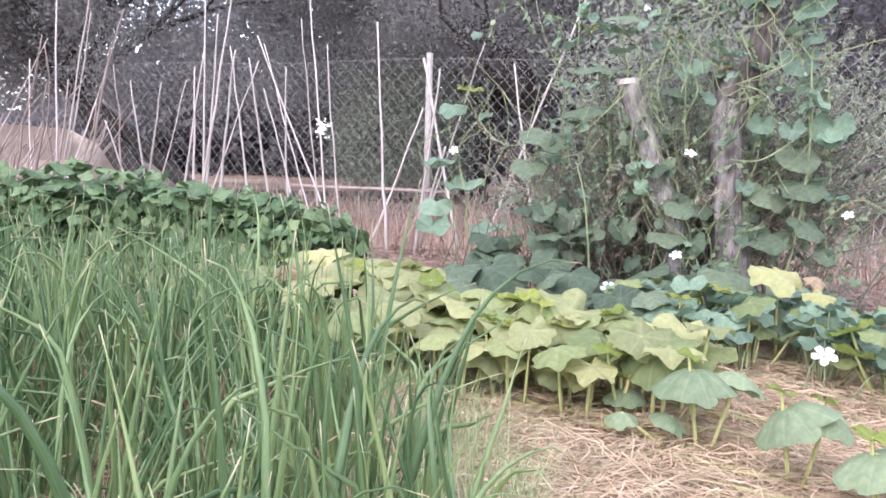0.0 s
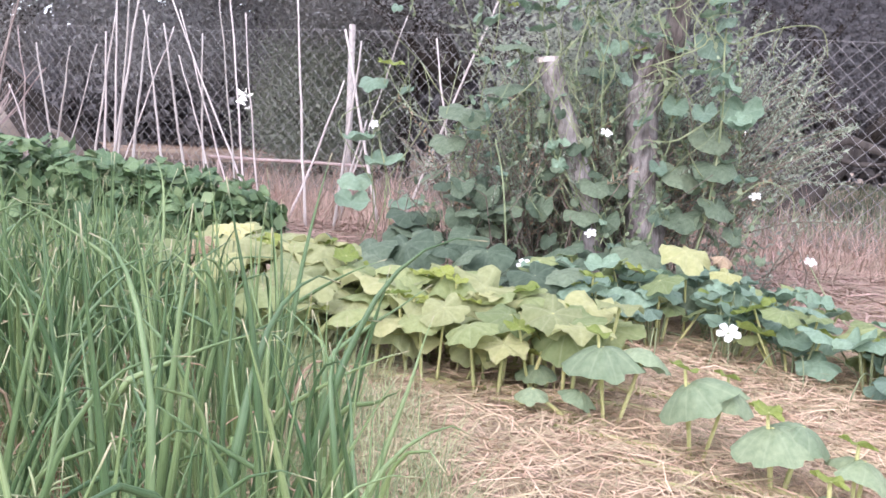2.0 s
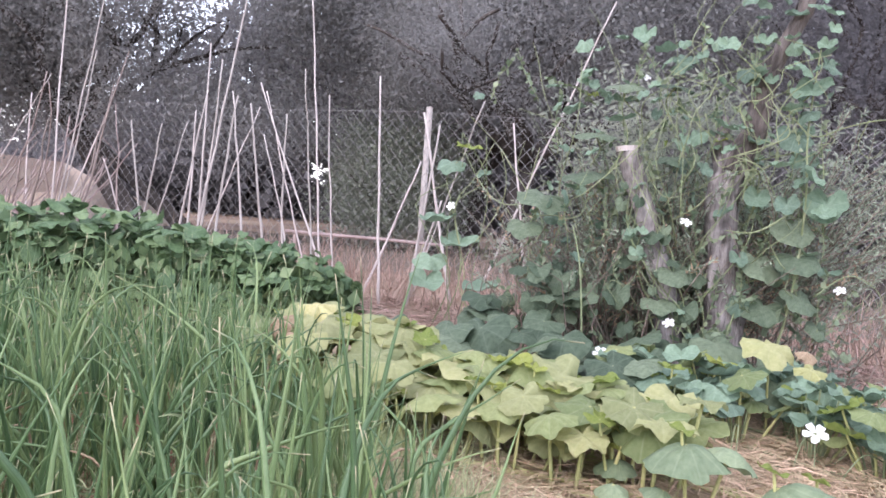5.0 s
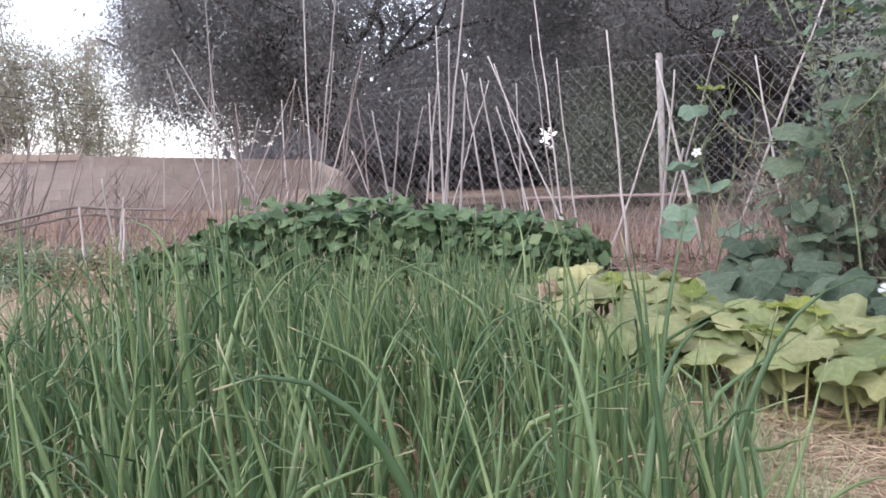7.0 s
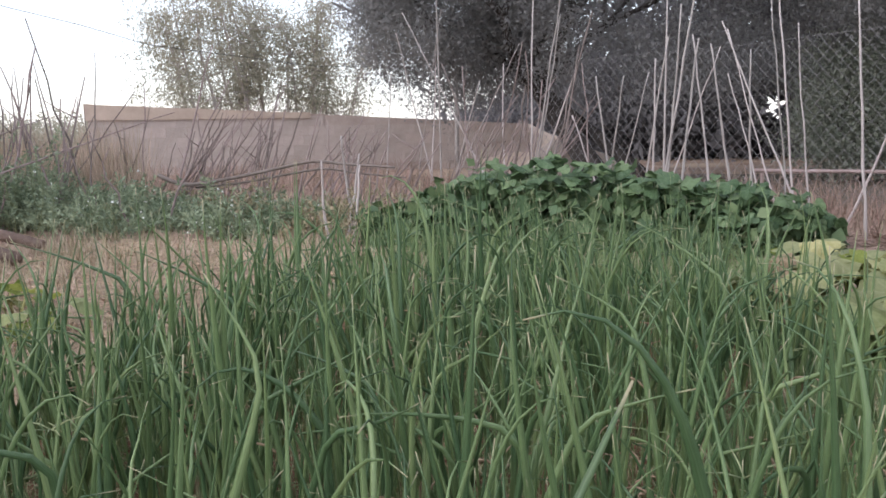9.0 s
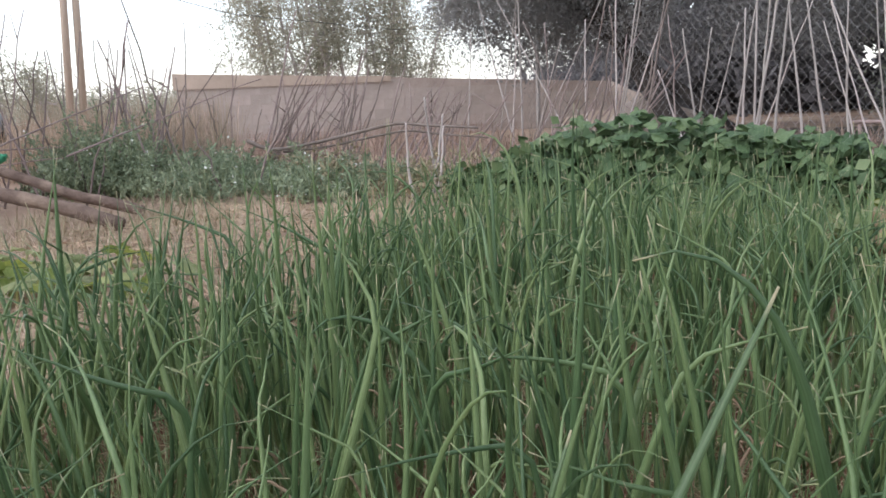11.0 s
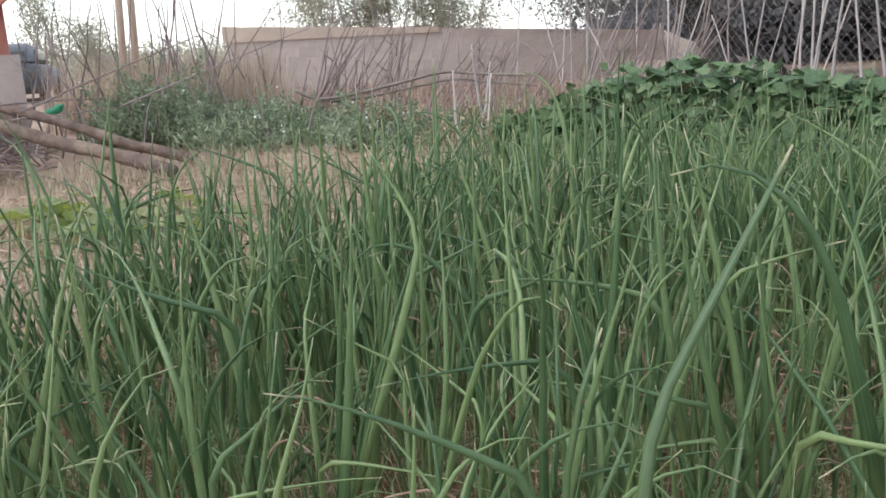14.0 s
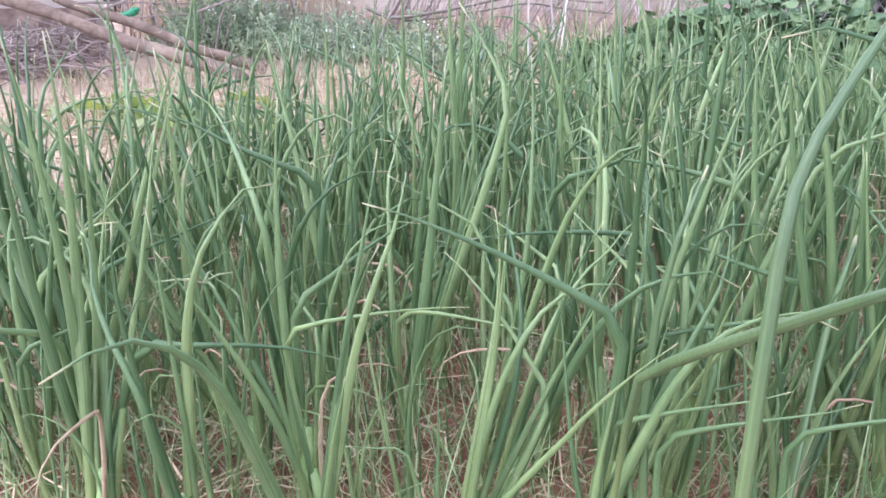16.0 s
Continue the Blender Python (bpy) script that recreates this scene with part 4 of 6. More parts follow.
def flower_mesh():
    g = Geo()
    for k in range(5):
        a = k * 2 * math.pi / 5
        ca, sa = math.cos(a), math.sin(a)
        b = len(g.v)
        for u, w, z in ((0.06, 0.05, 0), (0.06, -0.05, 0), (0.55, 0.34, 0.2), (0.55, 0.0, 0.10), (0.55, -0.34, 0.12), (0.9, 0.3, 0.26 - 0.03 * k), (1.02 + 0.05 * (k % 2), 0.0, 0.02), (0.93, -0.3, 0.05 + 0.05 * k)):
            g.v.append(Vector((u * ca - w * sa, u * sa + w * ca, z)))
        g.f += [(b, b + 1, b + 3, b + 2), (b + 1, b + 4, b + 3), (b + 2, b + 3, b + 6, b + 5), (b + 3, b + 4, b + 7, b + 6)]
    return g.mesh("petals", M["petal"])


PETALS = flower_mesh()
CALYX = Geo().tube([(0, 0, -0.9), (0.02, 0, -0.35), (0, 0, 0.02)], [0.06, 0.07, 0.16], 6).mesh("calyx", M["vine"])


def flower(parent, x, y, z, size, tilt, az):
    m = Matrix.Translation((x, y, z)) @ Euler((0, radians(tilt), radians(az))).to_matrix().to_4x4() @ Matrix.Diagonal((size, size, size, 1))
    f = part("flower", PETALS, parent, m, "open white five-petalled gourd flower")
    part("calyx", CALYX, f)


def vine(parent, pts, r=0.008, mat="vine", name="stem"):
    """A creeping or climbing stem through the given points."""
    P = [Vector(p) for p in pts]
    out = []
    for i in range(len(P) - 1):
        p0, p1, p2, p3 = P[max(i - 1, 0)], P[i], P[i + 1], P[min(i + 2, len(P) - 1)]
        for k in range(5):
            t = k / 5
            out.append(0.5 * ((2 * p1) + (p2 - p0) * t + (2 * p0 - 5 * p1 + 4 * p2 - p3) * t * t + (3 * p1 - p0 - 3 * p2 + p3) * t ** 3))
    out.append(P[-1])
    part(name, Geo().tube(out, [r * (1 - 0.5 * i / len(out)) for i in range(len(out))], 6).mesh(name, M[mat]), parent)


# ---- pale squash row ----
rng = random.Random(5)
FRONT = [(-0.78, 2.7), (-0.53, 2.74), (-0.3, 2.72), (-0.1, 2.68), (0.12, 2.7)]
ROW = [(-1.12, 3.08), (-0.9, 3.05), (-0.68, 3.02), (-0.46, 2.98), (-0.26, 2.96), (-0.07, 2.93), (0.1, 2.86), (-0.95, 2.84), (-0.7, 2.78)]
for i, (px, py) in enumerate(ROW):
    p = thing("squash_plant", pose(px, py, 0), "sprawling squash plant with pale sun-bleached yellow-green leaves", "squash plant", "squash plants in the straw")
    low = i > 6
    top = 0.385 - 0.1 * max(0.0, px + 1.0)
    for k in range((18, 19, 18, 17, 15, 13, 10, 9, 9)[i]):
        a, d = rng.uniform(0, 360), rng.uniform(0.03, 0.22)
        dx, dy = math.cos(radians(a)) * d, math.sin(radians(a)) * d
        z = top * rng.uniform(0.82, 1.02) if k % 6 else top * rng.uniform(0.5, 0.8)
        if dy < -0.08:
            z -= 0.05
        if low:
            z = rng.uniform(0.08, 0.24) if i < 9 else rng.uniform(0.17, 0.24)
        kind = "lime" if rng.random() < (0.34 if not low else 0.2) else "mid" if rng.random() < (0.5 if low or dy < -0.1 else 0.16) else "pale"
        add_leaf(p, kind, dx, dy, max(z, 0.07), rng.uniform(0.035, 0.06) if kind == "lime" else rng.uniform(0.07, 0.145), rng.choice((rng.uniform(-16, 14), rng.uniform(4, 26))), rng.choice((a, -90)) + rng.uniform(-75, 75), rng, (dx * 0.5, dy * 0.5 + 0.04))
    vine(p, [(0, 0.05, 0.03), (0.12, -0.02, 0.03), (0.26, -0.06, 0.035), (0.42, -0.1, 0.02)], 0.012, "squash_stalk")

# looser plants along the front of the row, their leaves on bare upright stalks
for i, (px, py) in enumerate(FRONT):
    p = thing("squash_plant", pose(px, py, 0), "open squash plant with pale leaves on bare yellow-green stalks", "squash plant", "squash plants in the straw")
    for k in range(6):
        a, d = k * 62 + rng.uniform(-25, 25), rng.uniform(0.05, 0.17)
        dx, dy = math.cos(radians(a)) * d, math.sin(radians(a)) * d
        kind = ("pale", "mid", "pale", "lime", "mid", "pale")[k]
        add_leaf(p, kind, dx, dy, rng.uniform(0.15, 0.29) * (1.0 if k else 1.1), rng.uniform(0.035, 0.055) if kind == "lime" else rng.uniform(0.07, 0.12), rng.uniform(-8, 30), -90 + rng.uniform(-70, 70), rng, (dx * 0.6, dy * 0.6))
    vine(p, [(0, 0.03, 0.03), (0.1, -0.03, 0.03), (0.2, -0.05, 0.035), (0.34, -0.04, 0.02)], 0.011, "squash_stalk")

# young squash in front, with single open leaves
for px, py, leaves in ((0.245, 2.49, ((-0.03, 0.0, 0.245, 0.112, 4, -90), (-0.215, -0.01, 0.105, 0.05, 8, -110), (-0.08, -0.02, 0.115, 0.055, 8, -70), (0.09, 0.06, 0.235, 0.085, 18, 20))),
                       (0.46, 2.30, ((-0.03, -0.01, 0.222, 0.105, 4, -95), (0.065, 0.01, 0.215, 0.085, 16, 10))),
                       (0.62, 2.12, ((-0.02, 0.0, 0.185, 0.098, 4, -95), (0.05, 0.02, 0.19, 0.08, 14, 20))),
                       (0.78, 2.08, ((0.01, 0.0, 0.145, 0.075, 16, 0),)), (0.71, 1.99, ((0, -0.01, 0.09, 0.062, 4, -90),)),
                       (0.03, 2.70, ((0, -0.02, 0.12, 0.065, 6, -90), (0.07, 0.05, 0.2, 0.08, 10, -60))), (0.62, 2.78, ((0, -0.02, 0.09, 0.05, 10, -80),))):
    p = thing("squash_plant", pose(px, py, 0), "young squash plant with few pale drooping leaves on straw", "squash plant", "squash plants in the straw")
    for x, y, z, s, ti, az in leaves:
        add_leaf(p, "umbrella", x, y, z, s, ti, az, rng, (x * 0.2, y * 0.2))
    add_leaf(p, "lime", leaves[0][0] - 0.015, leaves[0][1], leaves[0][2] + 0.035, 0.042, -12, 170, rng, (0.0, 0.0))
    vine(p, [(0, 0, 0.02), (-0.10, 0.03, 0.03), (-0.22, 0.07, 0.03), (-0.36, 0.14, 0.02)], 0.011, "squash_stalk")

p = thing("squash_plant", pose(-1.12, 2.9, 0), "withered squash plant with yellow and dry brown leaves", "squash plant", "squash plants in the straw")
add_leaf(p, "yellow", 0.1, -0.06, 0.45, 0.065, 10, -20, rng)
add_leaf(p, "dry", -0.08, 0.0, 0.37, 0.05, 40, -90, rng)
add_leaf(p, "dry", 0.02, -0.05, 0.34, 0.055, 20, -60, rng)
add_leaf(p, "dry", -0.03, -0.1, 0.30, 0.045, 60, -120, rng)
add_leaf(p, "pale", 0.1, -0.2, 0.36, 0.09, 25, -90, rng)

# ---- gourds on the ground ----
GOURD = [(0.2, 3.5), (0.45, 3.5), (0.7, 3.42), (0.92, 3.28), (1.13, 3.1), (0.42, 3.85), (0.72, 3.8), (1.0, 3.65), (0.2, 3.85), (1.25, 3.4), (1.32, 2.95), (1.55, 3.05), (0.02, 3.5), (0.9, 4.0), (1.5, 2.8)]
for i, (px, py) in enumerate(GOURD):
    p = thing("gourd_plant", pose(px, py, 0), "low bushy gourd plant with blue-green ruffled leaves", "gourd plant", "gourd plants in the straw")
    top = 0.30 - 0.10 * max(0, px - 0.5)
    for k in range(15):
        a, d = rng.uniform(0, 360), rng.uniform(0.03, 0.2)
        dx, dy = math.cos(radians(a)) * d, math.sin(radians(a)) * d
        add_leaf(p, rng.choice(("mid", "lime", "gourd", "gourd", "gourd", "gourd", "gourd", "gourd", "mid")), dx, dy, top * rng.uniform(0.45, 1.0) - (0.03 if dy < -0.1 else 0), rng.uniform(0.05, 0.082),
                 rng.uniform(-8, 34), rng.choice((a, -90)) + rng.uniform(-50, 50), rng, (dx * 0.3, dy * 0.3))
    vine(p, [(0, 0, 0.02), (0.1, -0.1, 0.03), (0.22, -0.2, 0.03), (0.38, -0.24, 0.02)], 0.007)
    for k in range(3):
        a = rng.uniform(3.4, 6.0)
        vine(p, [(0, 0, 0.08), (0.12 * math.cos(a), 0.12 * math.sin(a), 0.12), (0.2 * math.cos(a), 0.2 * math.sin(a), 0.08), (0.25 * math.cos(a), 0.24 * math.sin(a), 0.015)], 0.003)
    if i == 6:
        add_leaf(p, "pale", -0.15, 0.0, 0.37, 0.11, 28, -70, rng)
        add_leaf(p, "yellow", 0.0, -0.12, 0.31, 0.062, 20, -40, rng, label="bright yellow withering leaf")
        add_leaf(p, "dry", 0.0, 0.0, 0.36, 0.04, 20, -60, rng)
    if i == 2:
        flower(p, -0.04, -0.26, 0.175, 0.042, 38, -95)
    if i == 4:
        add_leaf(p, "dry", 0.02, -0.12, 0.16, 0.028, 20, -60, rng)
        add_leaf(p, "dry", 0.14, -0.1, 0.15, 0.022, 20, -60, rng)
        flower(p, 0.22, -0.22, 0.10, 0.03, 40, -90)
    if i == 11:
        flower(p, -0.35, 1.3, 0.3, 0.028, 40, -90)
        vine(p, [(0, 0, 0.03), (-0.1, 0.5, 0.04), (-0.25, 1.0, 0.08), (-0.35, 1.3, 0.28)], 0.005)
    if i == 8:
        flower(p, -0.3, -0.1, 0.26, 0.034, 40, -90)

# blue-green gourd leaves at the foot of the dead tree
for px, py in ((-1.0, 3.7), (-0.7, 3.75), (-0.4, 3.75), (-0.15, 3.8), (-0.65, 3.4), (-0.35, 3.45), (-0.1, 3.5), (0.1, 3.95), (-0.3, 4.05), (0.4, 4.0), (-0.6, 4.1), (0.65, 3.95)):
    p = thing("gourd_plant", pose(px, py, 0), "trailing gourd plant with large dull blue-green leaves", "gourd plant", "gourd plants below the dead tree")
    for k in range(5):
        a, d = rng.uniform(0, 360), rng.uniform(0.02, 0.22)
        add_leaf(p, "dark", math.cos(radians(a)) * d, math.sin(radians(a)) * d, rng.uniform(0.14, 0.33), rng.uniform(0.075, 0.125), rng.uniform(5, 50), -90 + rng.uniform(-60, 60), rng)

# ---- gourd that climbs the dead tree ----
climber = thing("climbing_gourd", pose(0, 0, 0), "climbing gourd vine with white flowers on a dead tree", "climbing plant")
HIGH = [(-0.13, 4.31, 1.47, 0.100, 8), (0.10, 4.32, 1.48, 0.090, 10), (-0.26, 4.30, 1.23, 0.110, 8), (-0.27, 4.30, 1.04, 0.130, 12), (-0.47, 4.28, 0.91, 0.130, 22), (-0.55, 4.26, 0.76, 0.090, 30), (0.81, 4.27, 0.97, 0.095, 68), (0.70, 4.28, 1.48, 0.090, 38), (0.71, 4.28, 0.72, 0.105, 35), (0.56, 4.30, 0.68, 0.105, 38), (0.25, 4.32, 0.61, 0.090, 45), (0.06, 4.22, 0.77, 0.060, 40), (0.17, 4.2, 0.60, 0.075, 35), (0.12, 4.2, 0.46, 0.085, 30)]
LOW = [(0.51, 4.30, 0.98, 0.060, 60), (0.65, 4.29, 1.28, 0.085, 58), (0.68, 4.29, 0.86, 0.100, 52), (-0.28, 4.30, 0.45, 0.100, 25), (0.59, 4.30, 0.48, 0.100, 35), (0.74, 4.28, 0.54, 0.090, 40), (-0.07, 4.31, 0.64, 0.050, 50), (0.13, 4.32, 1.14, 0.080, 20), (-0.72, 4.23, 0.39, 0.100, 20), (-0.55, 4.26, 0.55, 0.060, 30), (-0.00, 4.32, 0.74, 0.050, 50), (0.14, 4.32, 0.51, 0.075, 40)]
for x, y, z, s, tilt in HIGH + LOW:
    m = Matrix.Translation((x, y, z)) @ Euler((rng.gauss(0, 0.12), radians(tilt + rng.uniform(-6, 6)), radians(-90 + rng.uniform(-35, 35)))).to_matrix().to_4x4() @ Matrix.Diagonal((s, s, s, 1))
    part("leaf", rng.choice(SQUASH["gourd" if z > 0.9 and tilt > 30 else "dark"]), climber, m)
    vine(climber, [(x, y + 0.01, z - 0.003), (x + rng.gauss(0, 0.04), y + 0.06, z - 0.07), (x + rng.gauss(0, 0.08), y + 0.15, z - 0.15)], 0.0045)
for k in range(260):
    x, z = rng.gauss(0.2, 0.42), rng.uniform(0.12, 1.7)
    if k > 110:
        x, z = rng.uniform(-0.75, 0.95), rng.uniform(0.05, 0.6)
    elif k > 60:
        x, z = rng.uniform(-0.6, -0.05), rng.uniform(0.35, 1.0)
    x *= 1.0 if z < 1.1 else 0.75
    y = 4.35 + rng.uniform(-0.22, 0.35)
    if abs(x - 0.41) < 0.14 and y < 4.5 and 0.35 < z < 1.5 and k % 6:
        continue
    if abs(x + 0.06) < 0.15 and y < 4.42 and 0.7 < z < 1.35:
        continue
    s = rng.uniform(0.018, 0.045) if z > 0.6 or k % 3 else rng.uniform(0.05, 0.09)
    m = Matrix.Translation((x, y, z)) @ Euler((rng.gauss(0, 0.3), radians(rng.uniform(5, 80)), radians(-90 + rng.uniform(-90, 90)))).to_matrix().to_4x4() @ Matrix.Diagonal((s, s * rng.uniform(0.6, 1.0), s, 1))
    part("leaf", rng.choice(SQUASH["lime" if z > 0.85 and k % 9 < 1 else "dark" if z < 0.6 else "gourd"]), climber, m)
for k in range(75):
    x, z = (rng.gauss(0.0, 0.22), rng.uniform(0.95, 1.75)) if k % 3 else (rng.gauss(0.68, 0.1), rng.uniform(0.4, 1.75))
    if abs(x + 0.07) < 0.14 and z < 1.3:
        continue
    s = rng.uniform(0.03, 0.075)
    m = Matrix.Translation((x, 4.32 + rng.uniform(-0.15, 0.25), z)) @ Euler((rng.gauss(0, 0.25), radians(rng.uniform(-5, 60)), radians(-90 + rng.uniform(-70, 70)))).to_matrix().to_4x4() @ Matrix.Diagonal((s, s * rng.uniform(0.7, 1.0), s, 1))
    part("leaf", rng.choice(SQUASH["gourd"]), climber, m)
for k in range(46):
    x, z = rng.uniform(-0.55, 0.85), rng.uniform(0.1, 1.1)
    pts = [(x, 4.4, z)]
    dx, dz = rng.uniform(-0.12, 0.12), rng.uniform(0.02, 0.22)
    for q in range(4):
        pts.append((pts[-1][0] + dx + rng.gauss(0, 0.06), 4.3 + rng.uniform(-0.15, 0.2), pts[-1][2] + dz + rng.gauss(0, 0.07)))
    vine(climber, pts, rng.uniform(0.0015, 0.0032))
vine(climber, [(0.62, 4.35, 0.05), (0.7, 4.3, 0.5), (0.72, 4.28, 0.95), (0.70, 4.3, 1.3), (0.72, 4.32, 1.7)], 0.007)
vine(climber, [(0.60, 4.3, 1.4), (0.72, 4.3, 1.28), (0.86, 4.3, 1.33), (1.0, 4.3, 1.37), (1.12, 4.32, 1.36), (1.16, 4.33, 1.24)], 0.0035)
vine(climber, [(0.95, 4.3, 1.37), (0.92, 4.32, 1.25), (0.98, 4.33, 1.2), (1.03, 4.33, 1.25)], 0.002)
vine(climber, [(0.72, 4.3, 0.98), (0.6, 4.22, 0.88), (0.5, 4.22, 0.82), (0.38, 4.24, 0.82)], 0.005)
vine(climber, [(0.38, 4.25, 1.16), (0.5, 4.22, 1.12), (0.58, 4.25, 1.0), (0.66, 4.25, 0.85)], 0.004)
vine(climber, [(0.8, 4.3, 0.55), (0.95, 4.35, 0.66), (1.08, 4.35, 0.6), (1.1, 4.35, 0.5)], 0.0035)
vine(climber, [(-0.2, 4.15, 0.1), (-0.22, 4.05, 0.4), (-0.25, 4.05, 0.62), (-0.3, 4.1, 0.78)], 0.006)
vine(climber, [(-0.2, 4.3, 1.0), (-0.1, 4.28, 1.2), (-0.14, 4.3, 1.38), (-0.05, 4.3, 1.6)], 0.004)
vine(climber, [(-0.45, 4.3, 0.9), (-0.75, 4.8, 0.85), (-0.95, 5.1, 0.95), (-1.1, 5.2, 1.15)], 0.004)
for k in range(34):
    x, z = 0.42 + rng.gauss(0.08, 0.16), rng.uniform(1.15, 1.95)
    s = rng.uniform(0.03, 0.07)
    m = Matrix.Translation((x + 0.18 * (z - 1.2), 4.24 + rng.uniform(-0.1, 0.12), z)) @ Euler((rng.gauss(0, 0.3), radians(rng.uniform(0, 65)), radians(-90 + rng.uniform(-70, 70)))).to_matrix().to_4x4() @ Matrix.Diagonal((s, s * rng.uniform(0.7, 1.0), s, 1))
    part("leaf", rng.choice(SQUASH["gourd"]), climber, m)
for k in range(26):
    q = Vector((rng.uniform(-0.15, 0.75), 4.22 + rng.uniform(-0.05, 0.1), rng.uniform(0.95, 1.5)))
    pts = [q.copy()]
    for j in range(5):
        q = q + Vector((rng.gauss(0, 0.08), rng.gauss(0, 0.02), rng.uniform(0.02, 0.14)))
        pts.append(q.copy())
    vine(climber, pts, rng.uniform(0.0015, 0.003))
young = []
for k in range(64):
    x, z = rng.gauss(0.25, 0.38), rng.uniform(0.15, 1.45)
    pts = [Vector((x, 4.3 + rng.uniform(-0.06, 0.12), z))]
    d = Vector((rng.gauss(0, 0.4), rng.gauss(0, 0.15), 1.0)).normalized()
    for q in range(5):
        d = (d + Vector((rng.gauss(0, 0.3), rng.gauss(0, 0.1), rng.gauss(-0.05, 0.2)))).normalized()
        pts.append(pts[-1] + d * rng.uniform(0.04, 0.09))
    young.append(pts)
    vine(climber, pts, 0.0022)
part("young_foliage", sprays("young_foliage", M["vine_leaf"], young, 0.02, (0.02, 0.048), 0.62, 71, 1.1), climber, label="small fresh green leaves on thin shoots")
for turn in range(3):
    pts = []
    for i in range(9):
        a = 0.8 + turn * 2.1 + i * 0.75
        pts.append((0.40 + 0.12 * math.cos(a) + rng.gauss(0, 0.015), 4.40 + 0.13 * math.sin(a), 0.25 + 0.05 * turn + i * 0.13))
        if i % 2 and math.sin(a) < 0.4:
            s = rng.uniform(0.025, 0.06)
            m = Matrix.Translation((pts[-1][0], pts[-1][1] - 0.03, pts[-1][2])) @ Euler((rng.gauss(0, 0.3), radians(rng.uniform(20, 75)), radians(-90 + rng.uniform(-60, 60)))).to_matrix().to_4x4() @ Matrix.Diagonal((s, s * 0.85, s, 1))
            part("leaf", rng.choice(SQUASH["gourd"]), climber, m)
    vine(climber, pts, 0.004)
# stems and small leaves over the sawn post
for k in range(7):
    a, pts = rng.uniform(0, 6), []
    for i in range(8):
        z = 0.3 + 0.12 * i + rng.uniform(-0.03, 0.03)
        pts.append((0.2 - 0.3 * (z - 0.3) / 0.88 + 0.09 * math.sin(a + i * 0.8), 4.25 + rng.uniform(-0.03, 0.03), z))
        if i < 7 and rng.random() < 0.4:
            s = rng.uniform(0.025, 0.05)
            m = Matrix.Translation((pts[-1][0], pts[-1][1] - 0.02, z)) @ Euler((rng.gauss(0, 0.3), radians(rng.uniform(10, 70)), radians(-90 + rng.uniform(-60, 60)))).to_matrix().to_4x4() @ Matrix.Diagonal((s, s * 0.8, s, 1))
            part("leaf", rng.choice(SQUASH["gourd" if k % 2 else "dark"]), climber, m)
    vine(climber, pts, rng.uniform(0.002, 0.0035))
for x, y, z in ((0.20, 4.1, 0.84), (-0.05, 4.45, 1.53), (0.91, 4.3, 0.59), (0.17, 4.0, 0.39), (0.0, 3.7, 0.24)):
    flower(climber, x, y, z, 0.028, 40, -90 + rng.uniform(-30, 30))

stray = thing("climbing_gourd", pose(0, 0, 0), "gourd vine with a white flower climbing on cane stakes", "climbing plant")
for x, y, z, s in ((-1.25, 5.3, 0.71, 0.12), (-1.1, 5.3, 0.58, 0.12), (-1.28, 5.3, 0.48, 0.11), (-1.1, 5.3, 1.18, 0.08), (-1.2, 5.3, 1.08, 0.09), (-1.27, 5.2, 0.33, 0.11), (-0.92, 5.2, 0.33, 0.11), (-0.98, 5.3, 1.02, 0.06)):
    m = Matrix.Translation((x, y, z)) @ Euler((0, radians(rng.uniform(10, 40)), radians(-90 + rng.uniform(-40, 40)))).to_matrix().to_4x4() @ Matrix.Diagonal((s, s, s, 1))
    part("leaf", rng.choice(SQUASH["lime" if z > 1.1 else "gourd"]), stray, m)
for k in range(6):
    x = -1.25 + 0.06 * k
    vine(stray, [(x, 5.35, 0.05), (x + rng.gauss(0, 0.08), 5.3, 0.4), (x + rng.gauss(0, 0.1), 5.3, 0.8), (x + rng.gauss(0.02, 0.08), 5.3, 1.0), (x + rng.gauss(0.05, 0.1), 5.3, rng.uniform(1.1, 1.3))], 0.004)
flower(stray, -1.15, 5.18, 0.81, 0.03, 62, -100)

# ---- olive shoots round the dead tree ----
shrub = thing("olive_shrub", pose(0, 0, 0), "straggly olive shoots with small grey-green leaves round a dead tree", "shrub")
g = Geo()
shoots = []
for k in range(560):
    x0, y0, z0 = rng.gauss(0.22, 0.28), 4.72 + rng.uniform(-0.25, 0.3), rng.uniform(0.0, 0.7)
    d = Vector((rng.gauss(0.05, 0.4), rng.gauss(-0.05, 0.3), 1.0)).normalized()
    if k > 500:
        x0, z0 = rng.uniform(0.6, 0.95), rng.uniform(0.35, 0.95)
        d = Vector((rng.uniform(0.2, 1.1), rng.gauss(0, 0.3), rng.uniform(0.4, 1.0))).normalized()
    elif k > 440:
        x0, z0 = rng.uniform(-0.5, 0.0), rng.uniform(0.0, 0.35)
    q = Vector((x0, y0, z0))
    pts = [q.copy()]
    for i in range(6):
        d = (d + Vector((rng.gauss(0, 0.13), rng.gauss(0, 0.12), rng.gauss(-0.03, 0.08)))).normalized()
        q = q + d * rng.uniform(0.07, 0.14)
        pts.append(q.copy())
    if q.z < 1.95:
        shoots.append(pts)
        g.tube(pts, [0.0048 - 0.0006 * i for i in range(7)], 5)
part("twig", g.mesh("twig", M["twig"]), shrub)["kind"] = "stuff"
